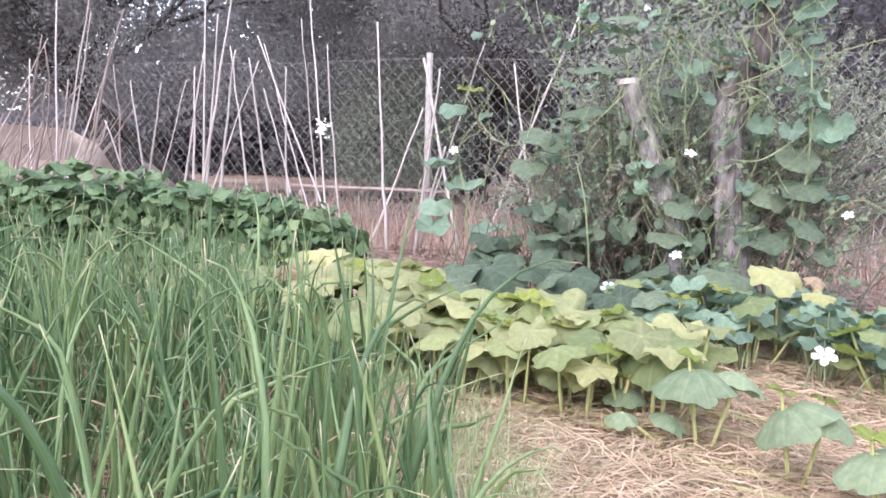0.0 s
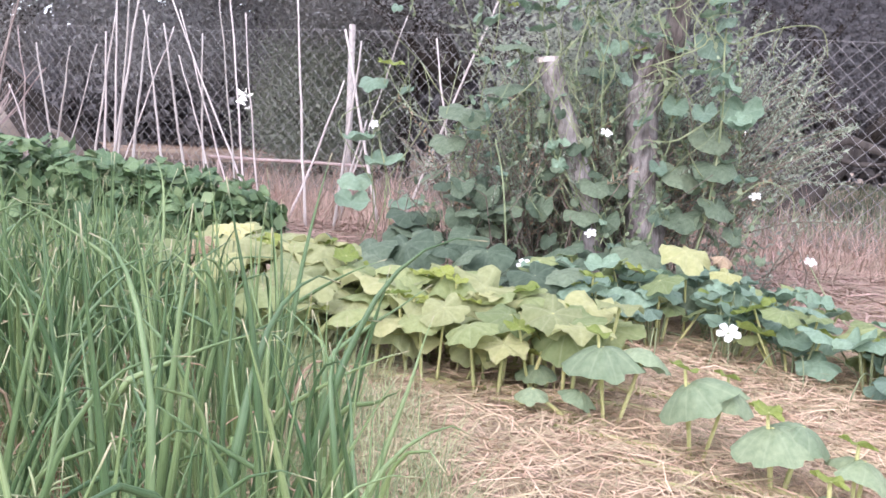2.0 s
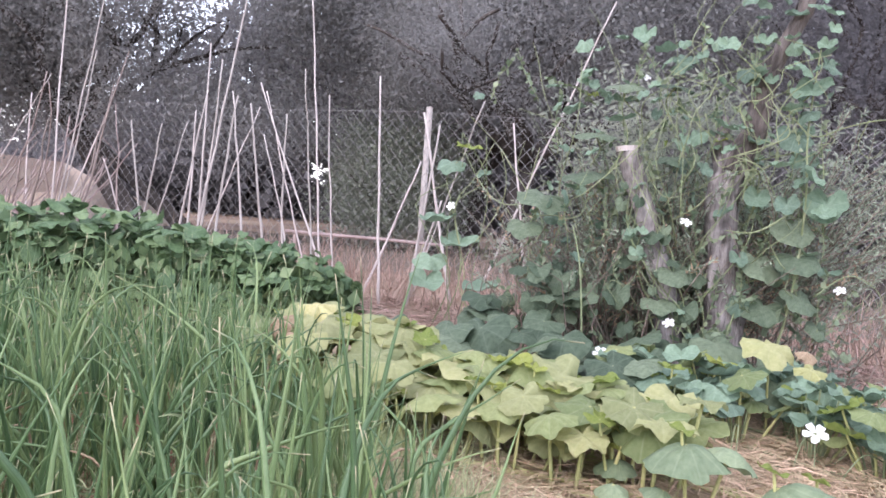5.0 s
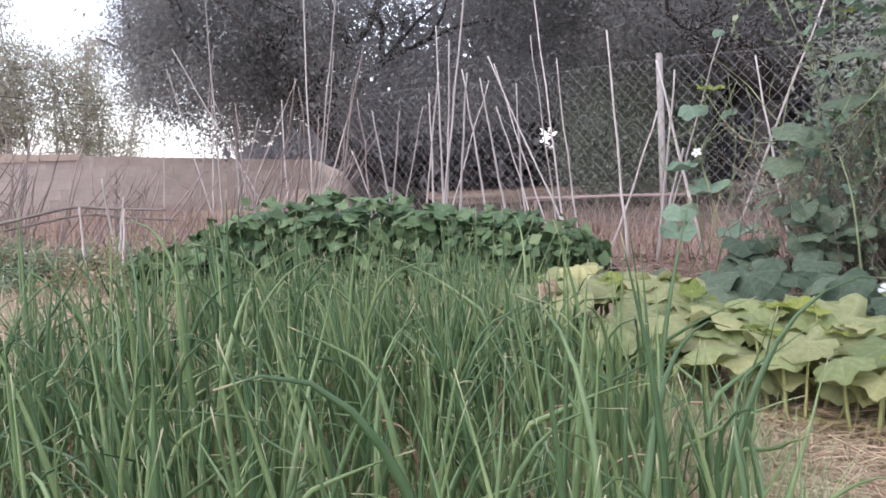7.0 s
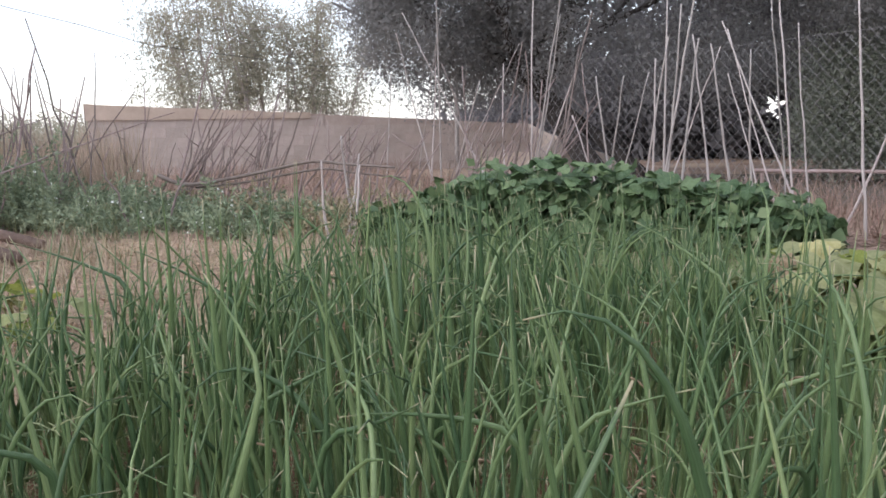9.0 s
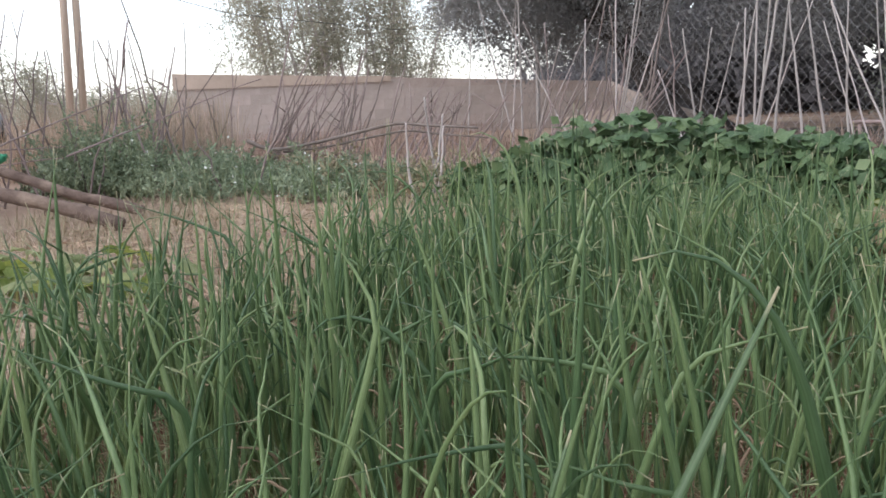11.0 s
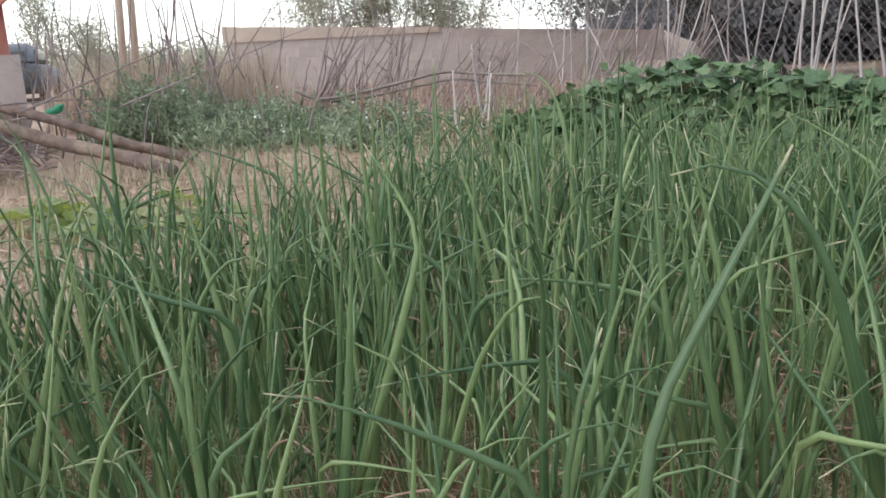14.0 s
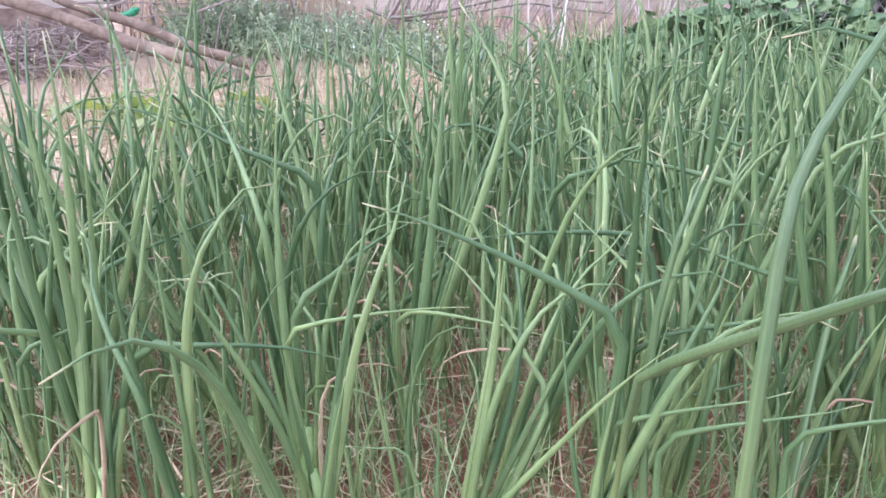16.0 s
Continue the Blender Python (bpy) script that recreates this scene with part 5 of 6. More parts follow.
part("foliage", sprays("foliage", M["shrub"], shoots, 0.009, (0.018, 0.036), 0.24, 31), shrub)
inner = [(rng.gauss(0.18, 0.34), 4.95 + rng.uniform(-0.15, 0.2), rng.uniform(0.05, 1.5)) for k in range(190)]
part("withered_foliage", sprays("withered_foliage", M["dry_leaf"], [q for q in shoots[::5] if q[0].z < 0.5], 0.02, (0.02, 0.045), 0.3, 33), shrub, label="dry reddish-brown leaves")
part("inner_foliage", leafage("inner_foliage", M["shrub_far"], inner, (0.10, 0.08, 0.10), 70, (0.03, 0.06), 32, 0.0, 0.3), shrub)
g = Geo()
for k in range(160):
    q = Vector((rng.gauss(0.05, 0.38), 4.65 + rng.uniform(-0.3, 0.3), rng.uniform(0, 0.15)))
    d = Vector((rng.gauss(0, 0.5), rng.gauss(0, 0.4), 0.9)).normalized()
    g.tube([q, q + d * 0.2, q + d * 0.2 + Vector((rng.gauss(0, 0.1), rng.gauss(0, 0.1), 0.22)), q + d * 0.3 + Vector((rng.gauss(0, 0.25), rng.gauss(0, 0.2), 0.4))], [0.0045, 0.004, 0.003, 0.0015], 4)
thing("dry_brush", pose(0, 0, 0), "tangle of dry reddish-brown twigs below the dead tree", "brushwood", kind="stuff", me=g.mesh("dry_brush", M["twig"]))

# ---- bean hedge ----
BEAN = [broad_leaf("leaf", M["bean"], 1, 3, 0.07, (-0.22, -0.12, -0.3, -0.05, -0.18)[s], 0.26, 100 + s, 0.28, 0.4, 20, 3, jag=0.7, sharp=0.06) for s in range(5)]
HEDGE = [(-2.15, 5.5), (-2.45, 5.25), (-2.8, 5.1), (-3.1, 5.15), (-3.4, 4.95), (-3.75, 4.8), (-4.05, 4.7), (-4.35, 4.5), (-4.65, 4.4), (-2.6, 5.6), (-3.3, 5.4), (-3.9, 5.15)]
for i, (px, py) in enumerate(HEDGE):
    p = thing("bean_plant", pose(px, py, 0), "dense bushy bean plant with dark green leaves", "bean plant", "row of bean plants")
    top = (0.33, 0.40, 0.44, 0.48, 0.51, 0.54, 0.53, 0.34, 0.24, 0.39, 0.49, 0.52)[i]
    for k in range(112):
        a = rng.uniform(0, 360)
        u = rng.uniform(0, 1) ** 0.5
        zz = (rng.uniform(0.05, 1) ** 0.7 if k % 5 else rng.uniform(0.03, 0.4)) if k % 15 else rng.uniform(1.0, 1.16)
        d = 0.37 * u * math.sqrt(max(0.05, 1 - 0.6 * zz * zz))
        dx, dy = math.cos(radians(a)) * d, math.sin(radians(a)) * d
        s = rng.uniform(0.045, 0.082) if k % 4 else rng.uniform(0.025, 0.045)
        wave = 1 + 0.24 * noise.noise((px * 2 + dx * 4, py * 2 + dy * 4, 3))
        m = Matrix.Translation((dx, dy, zz * top * wave)) @ Euler((rng.gauss(0, 0.45), radians(rng.uniform(-10, 40) if zz > 0.75 else rng.uniform(10, 70)), radians(rng.choice((a, -60, -45)) + rng.uniform(-45, 45)))).to_matrix().to_4x4() @ Matrix.Diagonal((s, s, s, 1))
        part("leaf", rng.choice(BEAN), p, m)
    core = [(rng.gauss(0, 0.14), rng.gauss(0, 0.14), rng.uniform(0.03, 0.78) * top) for k in range(26)]
    part("inner_foliage", leafage("inner_foliage", M["bean_inner"], core, (0.06, 0.06, 0.05), 18, (0.07, 0.13), 600 + i, 0.3, 0.8), p)
    for k in range(5):
        a = k * 1.26
        vine(p, [(0, 0, 0), (0.08 * math.cos(a), 0.08 * math.sin(a), top * 0.5), (0.2 * math.cos(a), 0.2 * math.sin(a), top * 0.9)], 0.008)

# ---- onions ----
def along(g, rows, sides):
    """Leaf coordinates for a tube: round it, and along it from neck to tip."""
    for i in range(rows):
        for k in range(sides):
            g.uv[i * sides + k] = (k / sides, i / (rows - 1))
    return g


def onion_leaf(ln, rad, lean, curl, kink, seed, sides=7):
    """A hollow leaf: thickest a third of the way up, drawn out to a fine tip; curl bends it over, kink folds it."""
    r = random.Random(seed)
    n = 14
    p, th, ph = Vector((0, 0, 0)), lean * 0.3, 0.0
    pts, rr = [p.copy()], [rad * 0.75]
    at, sway = r.uniform(0.55, 0.88), r.uniform(-0.55, 0.55)
    for i in range(1, n + 1):
        t = i / n
        th += (lean * 0.7 + curl * 4 * t ** 4) / n + sway * math.cos(t * 5) / n
        ph += r.gauss(0, 0.13)
        if kink and abs(t - at) < 1.05 / n:
            th += kink / 2
        p = p + Vector((math.sin(th) * math.cos(ph), math.sin(th) * math.sin(ph), math.cos(th))) * (ln / n)
        pts.append(p.copy())
        rr.append(rad * (0.75 + 0.25 * math.sin(t / 0.32 * 1.57) if t < 0.32 else max(0.10, 1 - 0.97 * ((t - 0.32) / 0.68) ** 1.25)))
    return along(Geo().tube(pts, rr, sides, squash=0.8), n + 1, sides)


LEAF_BANK = []
for s in range(56):
    r = random.Random(300 + s)
    kind = s % 14
    lean, curl, kink, ln = r.uniform(0.0, 0.34), r.uniform(-0.15, 0.35), 0, r.uniform(0.40, 0.62)
    if kind in (1, 8):
        lean, curl = r.uniform(0.1, 0.35), r.uniform(1.3, 2.8)
    if kind in (4, 11):
        kink = r.uniform(0.6, 1.5)
    if kind == 6:
        lean, curl = r.uniform(0.45, 0.7), r.uniform(-0.4, 0.6)
    if kind in (3, 9, 12):
        ln = r.uniform(0.26, 0.40)
    LEAF_BANK.append(onion_leaf(ln, r.uniform(0.0038, 0.0058) + 0.008 * max(0.0, ln - 0.36) * r.uniform(0.5, 2.0), lean, curl, kink, s).mesh("leaf", M["onion"]))
DRY_LEAF_BANK = [onion_leaf(0.25 + 0.04 * s, 0.0035, 0.5, 1.8, 0.9, 500 + s).mesh("leaf", M["dry_leaf"]) for s in range(4)]
NECK = Geo().tube([(0, 0, -0.02), (0, 0, 0.02), (0, 0, 0.07), (0.004, 0, 0.13)], [0.015, 0.014, 0.012, 0.007], 8).mesh("neck", M["onion_base"])


def onion_plant(r):
    p = thing("onion_plant", pose(0, 0, 0), "tall green onion plant with hollow tapering leaves in reddish soil", "onion plant", "onion plants in the bed")
    part("neck", NECK, p)
    a0 = r.uniform(0, 360)
    for k in range(r.choice((4, 5, 6, 7))):
        s = r.uniform(0.8, 1.1)
        part("leaf", r.choice(LEAF_BANK), p, pose(r.gauss(0, 0.007), r.gauss(0, 0.007), r.uniform(0.0, 0.07), r.gauss(0, 6), r.gauss(0, 6), a0 + k * 180 + r.gauss(0, 55)) @ Matrix.Diagonal((s, s, s, 1)))
    if r.random() < 0.4:
        part("leaf", r.choice(DRY_LEAF_BANK), p, pose(0, 0, 0.02, 0, 0, r.uniform(0, 360)), "withered straw-coloured leaf")
    return p


rng = random.Random(11)
NEAR = [(0.0, 0.72), (-0.12, 1.3), (-0.5, 2.0), (-1.2, 2.3), (-2.1, 2.25), (-2.5, 1.55), (-2.35, 0.95), (-2.25, 0.35), (-2.05, -0.1), (-1.55, -0.4), (-0.95, -0.15), (-0.6, 0.18), (-0.5, 0.45), (-0.35, 0.62)]
spots = [p for p in scatter(NEAR, 330, rng, 0.08) if noise.noise((p[0] * 3.1, p[1] * 3.1, 7)) > -0.36]
protos = []
for i, (x, y) in enumerate(spots):
    m = pose(x, y, 0.015, rng.gauss(0, 7), rng.gauss(0, 7), rng.uniform(0, 360))
    if i < 34:
        o = onion_plant(rng)
        o.matrix_basis = m
        protos.append(o)
    else:
        s = rng.uniform(0.8, 1.1) * (1 + 0.13 * min(1.0, max(0.0, math.hypot(x, y) - 1.0)))  # taller towards the middle of the bed
        copy_thing(rng.choice(protos), m @ Matrix.Diagonal((s, s, s, 1)))

# single leaves close by: one bent over sideways, one upright, one cut off
def bent_onion(x, y, points, radii, label, leaf_label, squash=0.72):
    o = thing("onion_plant", pose(x, y, 0.01), label, "onion plant", "onion plants in the bed")
    part("neck", NECK, o)
    part("leaf", along(Geo().tube([(a - x, b - y, c) for a, b, c in points], radii, 10, squash=squash), len(points), 10).mesh("leaf", M["onion_green"]), o, label=leaf_label)
    part("leaf", LEAF_BANK[2], o, pose(0, 0, 0.02, 0, 0, 200) @ Matrix.Diagonal((0.7, 0.7, 0.7, 1)))
    part("leaf", LEAF_BANK[4], o, pose(0, 0, 0.02, 0, 0, 20) @ Matrix.Diagonal((0.7, 0.7, 0.7, 1)))


bent_onion(-0.52, 0.33, [(-0.52, 0.33, 0.0), (-0.5, 0.32, 0.15), (-0.47, 0.30, 0.27), (-0.43, 0.27, 0.35), (-0.38, 0.25, 0.39), (-0.33, 0.235, 0.425), (-0.27, 0.22, 0.465), (-0.21, 0.207, 0.505), (-0.15, 0.192, 0.545)],
           [0.003, 0.0035, 0.0042, 0.0048, 0.005, 0.0048, 0.0045, 0.0038, 0.0012], "onion plant with one long leaf bent over sideways", "long leaf bent over")
bent_onion(-0.47, 0.36, [(-0.47, 0.36, 0.0), (-0.485, 0.352, 0.15), (-0.492, 0.35, 0.27), (-0.49, 0.355, 0.37), (-0.48, 0.365, 0.45), (-0.465, 0.38, 0.52)], [0.0055, 0.006, 0.0058, 0.005, 0.0036, 0.0012], "onion plant with one stout upright leaf", "stout upright leaf")
bent_onion(-0.40, 0.47, [(-0.40, 0.47, 0.0), (-0.435, 0.53, 0.14), (-0.465, 0.60, 0.25), (-0.489, 0.659, 0.318), (-0.512, 0.73, 0.380)], [0.008, 0.0095, 0.0095, 0.0095, 0.009], "onion plant with one leaf cut off short", "leaf with a cut end", 0.4)
bent_onion(-0.214, 0.082, [(-0.214, 0.082, 0.0), (-0.21, 0.092, 0.2), (-0.204, 0.104, 0.4), (-0.204, 0.112, 0.547), (-0.207, 0.123, 0.582), (-0.206, 0.136, 0.609), (-0.202, 0.149, 0.631), (-0.198, 0.166, 0.656), (-0.192, 0.188, 0.69), (-0.186, 0.21, 0.725)],
           [0.0045, 0.0048, 0.005, 0.0048, 0.0043, 0.0037, 0.0033, 0.003, 0.0022, 0.0008], "onion plant with one stout swaying leaf", "stout swaying leaf")


def onion_stand(name, poly, n, seed, scale, per=3, thick=1.0):
    """Further onion leaves too dense to count, joined."""
    r = random.Random(seed)
    g = Geo()
    for x, y in scatter(poly, n, r):
        a = r.uniform(0, 6.28)
        for q in range(per):
            src = onion_leaf(r.uniform(0.3, 0.58) * scale, r.uniform(0.0038, 0.0075) * thick, r.uniform(0.05, 0.38), r.choice((-0.2, 0, 0.2, 0.5, 1.8)), r.choice((0, 0, 0, 0, 1.2)), r.random(), 5)
            m = Matrix.Translation((x, y, 0.01)) @ Matrix.Rotation(a + q * 2.1, 4, "Z")
            b = len(g.v)
            g.v += [m @ p for p in src.v]
            g.f += [tuple(b + i for i in f) for f in src.f]
            g.uv.update({b + i: w for i, w in src.uv.items()})
    return g.mesh(name, M["onion"])


FAR_BED = [(-0.5, 2.0), (-1.2, 2.3), (-2.1, 2.25), (-2.5, 1.55), (-2.9, 1.8), (-3.1, 2.5), (-2.6, 3.3), (-1.6, 3.4), (-0.95, 2.75)]
thing("onion_stand", pose(0, 0, 0), "loose stand of green onion leaves at the far side of the bed", "onions", kind="stuff", me=onion_stand("onion_stand", FAR_BED, 175, 61, 1.1))
thing("onion_shoots", pose(0, 0, 0), "thin young onion shoots between the larger plants", "onions", kind="stuff", me=onion_stand("onion_shoots", NEAR, 260, 62, 0.8, 2, 0.55))


def finger_grass(x, y, h, seed):
    """A grass weed: a thin bent stem with a few narrow blades, and a star of slim spikes on top."""
    r = random.Random(seed)
    w = thing("finger_grass", pose(x, y, 0.0), "thin green finger grass with a star-shaped seed head", "grass weed", "finger grass between the onions")
    dx, dy = r.gauss(0, 0.06), r.gauss(0, 0.06)
    top = Vector((dx, dy, h))
    g = Geo().tube([(0, 0, 0), (dx * 0.2, dy * 0.2, h * 0.4), (dx * 0.55, dy * 0.55, h * 0.75), top], [0.0014, 0.0013, 0.0011, 0.0009], 4)
    for k in range(4):
        a, z = r.uniform(0, 6.28), r.uniform(0.1, 0.6) * h
        d = Vector((math.cos(a), math.sin(a), 0))
        q = Vector((dx * 0.3, dy * 0.3, z))
        g.tube([q, q + d * 0.04 + Vector((0, 0, 0.05)), q + d * 0.10 + Vector((0, 0, 0.05))], [0.0016, 0.0016, 0.0004], 4, squash=0.4)
    part("stem", g.mesh("stem", M["grass"]), w)
    g = Geo()
    for k in range(r.choice((4, 5, 6))):
        a = k * 1.2 + r.uniform(-0.3, 0.3)
        d = Vector((math.cos(a), math.sin(a), r.uniform(-0.1, 0.7))).normalized() * r.uniform(0.035, 0.06)
        g.tube([top, top + d * 0.5 + Vector((0, 0, 0.004)), top + d], [0.0012, 0.0015, 0.0008], 4)
    part("seed_head", g.mesh("seed_head", M["wisp"]), w)


for k, (x, y) in enumerate(scatter(NEAR, 46, rng)):
    finger_grass(x, y, rng.uniform(0.2, 0.44), 2100 + k)

# ---- straw, grass ----
rng = random.Random(21)
STRAW = [(-0.75, 2.1), (-0.3, 1.5), (0.1, 0.9), (1.2, 0.7), (3.2, 2.0), (3.6, 4.6), (1.6, 5.0), (0.6, 4.7), (-1.0, 3.4)]


def patch(poly, mat, z, seed, n=96, rings=12):
    g = Geo()
    poly = rounded(poly)
    cx, cy = sum(p[0] for p in poly) / len(poly), sum(p[1] for p in poly) / len(poly)
    rim = []
    for k in range(n):
        t = k / n * len(poly)
        i, w = int(t), t - int(t)
        a, b = poly[i], poly[(i + 1) % len(poly)]
        e = 1 + 0.12 * noise.noise((math.cos(k * 0.0654) * 2.5, math.sin(k * 0.0654) * 2.5, seed)) + 0.05 * noise.noise((k * 0.7, seed, 0))
        rim.append((cx + (a[0] * (1 - w) + b[0] * w - cx) * e, cy + (a[1] * (1 - w) + b[1] * w - cy) * e))
    g.v.append(Vector((cx, cy, z)))
    for j in range(1, rings + 1):
        s = j / rings * 1.05
        for x, y in rim:
            px, py = cx + (x - cx) * s, cy + (y - cy) * s
            g.v.append(Vector((px, py, z + 0.012 * noise.noise((px * 4, py * 4, seed)) if j < rings else -0.05)))
    for k in range(n):
        g.f.append((0, 1 + k, 1 + (k + 1) % n))
        for j in range(rings - 1):
            a, b = 1 + j * n + k, 1 + j * n + (k + 1) % n
            g.f.append((a, a + n, b + n, b))
    return g.mesh("patch", mat)


thing("straw_litter", pose(0, 0, 0), "trodden pale straw and chaff over the earth", "straw", kind="structure", me=patch(STRAW, M["litter"], 0.016, 4))
thing("straw_mulch", pose(0, 0, 0), "layer of pale dry straw mulch spread on the ground", "straw", kind="stuff",
      me=strewn("straw_mulch", M["straw"], scatter([(-0.75, 2.1), (-0.3, 1.5), (0.1, 0.9), (1.2, 0.9), (2.4, 2.4), (2.4, 3.6), (0.6, 3.6), (-1.0, 3.1)], 26000, rng) + scatter(STRAW, 14000, rng), (0.04, 0.18), (0.0012, 0.003), (0.015, 0.045), 1))
thing("dead_grass", pose(0, 0, 0), "flattened dry grass stems on the brown earth by the fence", "dry grass", kind="stuff",
      me=strewn("dead_grass", M["dry_grass"], scatter([(0.9, 4.2), (2.2, 3.4), (4.4, 4.4), (4.6, 5.8), (1.6, 5.9), (0.6, 5.2)], 9000, rng) + scatter([(-2.4, 5.9), (-0.6, 4.7), (0.4, 5.0), (0.4, 5.8), (-1.6, 6.4)], 4000, rng), (0.1, 0.38), (0.002, 0.005), (0.0, 0.06), 15))
DRY = [(-2.2, 6.2), (-0.9, 5.6), (0.8, 5.4), (2.2, 5.6), (4.5, 5.4), (5.5, 6.6), (-3.5, 8.9), (-5, 8.0)]
thing("dry_grass", pose(0, 0, 0), "tangle of dry pinkish-tan grass along the fence", "dry grass", kind="stuff",
      me=blades("dry_grass", M["dry_grass"], scatter(DRY, 9000, rng), (0.15, 0.62), (0.003, 0.007), (0.15, 1.4), 2))
# dark ground sheet: the olive trees' shade is put into its colour
thing("grove_floor", pose(0, 0, 0), "dark shaded earth and leaf litter under the olive trees", "soil", kind="structure", me=patch([(-9.0, 10.6), (-4.0, 9.3), (0.5, 8.1), (5.0, 7.0), (9.5, 7.2), (10.5, 14.0), (4.0, 15.5), (-6.0, 15.5)], M["grove_shade"], 0.02, 8))
thing("grove_grass", pose(0, 0, 0), "low grey-green grass beyond the wire fence", "grass", kind="stuff",
      me=blades("grove_grass", M["grove_grass"], scatter([(-1.0, 8.6), (5.5, 7.2), (9.0, 9.0), (9.5, 20.0), (1.0, 20.0), (-3.0, 14.0)], 9000, rng), (0.08, 0.35), (0.008, 0.02), (0.1, 0.9), 19))
pole = thing("fence_rail", pose(0, 0, 0), "thin weathered pinkish rail along the fence foot", "rail")
part("rail", Geo().tube([(-3.5, 8.0, 0.40), (-3.0, 8.0, 0.40), (-2.5, 8.0, 0.41), (-1.9, 8.0, 0.41)], [0.017, 0.018, 0.017, 0.015], 8).mesh("rail", M["stalk"]), pole)
for q in ((-3.4, 8.0, 0.42), (-2.05, 8.0, 0.43)):
    part("peg", Geo().tube([(q[0], q[1] + 0.02, -0.1), (q[0], q[1] + 0.02, q[2])], [0.02, 0.018], 6).mesh("peg", M["stalk"]), pole)
thing("grass", pose(0, 0, 0), "fine green grass growing between the onions", "grass", kind="stuff",
      me=blades("grass", M["grass"], scatter(BED, 11000, rng) + scatter([(-0.8, 2.6), (-1.0, 3.3), (-1.9, 4.9), (-4.4, 4.1), (-3.6, 3.4), (-2.7, 3.3)], 6500, rng), (0.08, 0.26), (0.002, 0.0045), (0.1, 0.9), 3))
thing("grass", pose(0, 0, 0), "wispy pale green grass at the edge of the onion bed", "grass", kind="stuff",
      me=blades("wisps", M["wisp"], scatter([(-1.0, 2.75), (-0.45, 2.6), (-0.15, 2.1), (0.05, 1.2), (-0.15, 0.9), (-0.6, 1.8), (-1.0, 2.3)], 4200, rng), (0.06, 0.26), (0.0015, 0.003), (0.1, 1.0), 9))
thing("dry_wisps", pose(0, 0, 0), "thin pale grass stems tangled between the onions", "grass", kind="stuff",
      me=blades("dry_wisps", M["wisp"], scatter(NEAR, 6500, rng), (0.08, 0.34), (0.0012, 0.0026), (0.15, 1.25), 23))
thing("dead_wisps", pose(0, 0, 0), "withered tan grass standing low between the onions", "dry grass", kind="stuff",
      me=blades("dead_wisps", M["straw"], scatter(NEAR, 2600, rng), (0.06, 0.22), (0.0012, 0.0024), (0.3, 1.4), 24))
thing("bed_litter", pose(0, 0, 0), "dry grass stems and husks on the soil between the onions", "litter", kind="stuff",
      me=strewn("bed_litter", M["straw"], scatter(NEAR, 3500, rng), (0.03, 0.14), (0.0012, 0.003), (0.03, 0.07), 8))

# ---- far side: weeds, dry stalks, rails ----
rng = random.Random(33)


def weed_bush(x, y, h, w, seed, label, mat="weed", stems=30):
    r = random.Random(seed)
    p = thing("weed_bush", pose(x, y, 0), label, "weeds", "weeds before the basin")
    g, paths = Geo(), []
    for k in range(stems):
        a = r.uniform(0, 6.28)
        q, d = Vector((r.gauss(0, w * 0.4), r.gauss(0, w * 0.4), -0.03)), Vector((math.cos(a) * r.uniform(0.1, 0.8), math.sin(a) * r.uniform(0.1, 0.8), 1)).normalized()
        hh = h * r.choice((0.35, 0.5, 0.7, 0.9, 1.35)) * r.uniform(0.8, 1.1)
        pts = [q.copy()]
        for i in range(5):
            d = (d + Vector((r.gauss(0, 0.16), r.gauss(0, 0.16), 0))).normalized()
            q = q + d * hh / 5
            pts.append(q.copy())
        g.tube(pts, [0.005, 0.005, 0.004, 0.003, 0.003, 0.002], 4)
        paths.append(pts[1:])
        for i in (2, 3, 4):
            e = Vector((r.gauss(0, 0.08), r.gauss(0, 0.08), r.uniform(0.02, 0.12)))
            paths.append([pts[i], pts[i] + e])
    part("stem", g.mesh("stem", M["vine" if mat == "weed" else "stalk"]), p)["kind"] = "stuff"
    part("foliage", sprays("foliage", M[mat], paths, 0.019, (0.025, 0.06), 0.3, seed, 1.2), p)
    if mat == "weed":
        tips = [tuple(q[-1]) for q in paths if r.random() < 0.05]
        part("blossom", leafage("blossom", M["petal"], tips, (0.03, 0.03, 0.02), 2, (0.018, 0.03), seed + 1, 0, 0.9), p, label="tiny white blossoms")
    return p


for k in range(11):
    weed_bush(-9.3 + 1.5 * rng.random(), 2.35 + 1.0 * rng.random(), rng.uniform(0.4, 0.8), rng.uniform(0.3, 0.6), 4000 + k, "tall feathery blue-green weeds on dry earth")
for k in range(11):
    weed_bush(-8.3 + 1.7 * rng.random(), 3.0 + 0.9 * rng.random(), rng.uniform(0.25, 0.45), rng.uniform(0.3, 0.6), 4050 + k, "leafy green weeds with tiny white blossoms on dry earth")
for k in range(22):
    w = rng.random()
    weed_bush(-7.6 + 2.4 * w + rng.gauss(0, 0.4), 3.9 + 1.0 * w + rng.gauss(0, 0.3), rng.uniform(0.16, 0.38), rng.uniform(0.3, 0.7), 4100 + k, "half-dry brownish weeds before a concrete wall", "weed" if k % 2 == 0 else "dry_weed", 24)
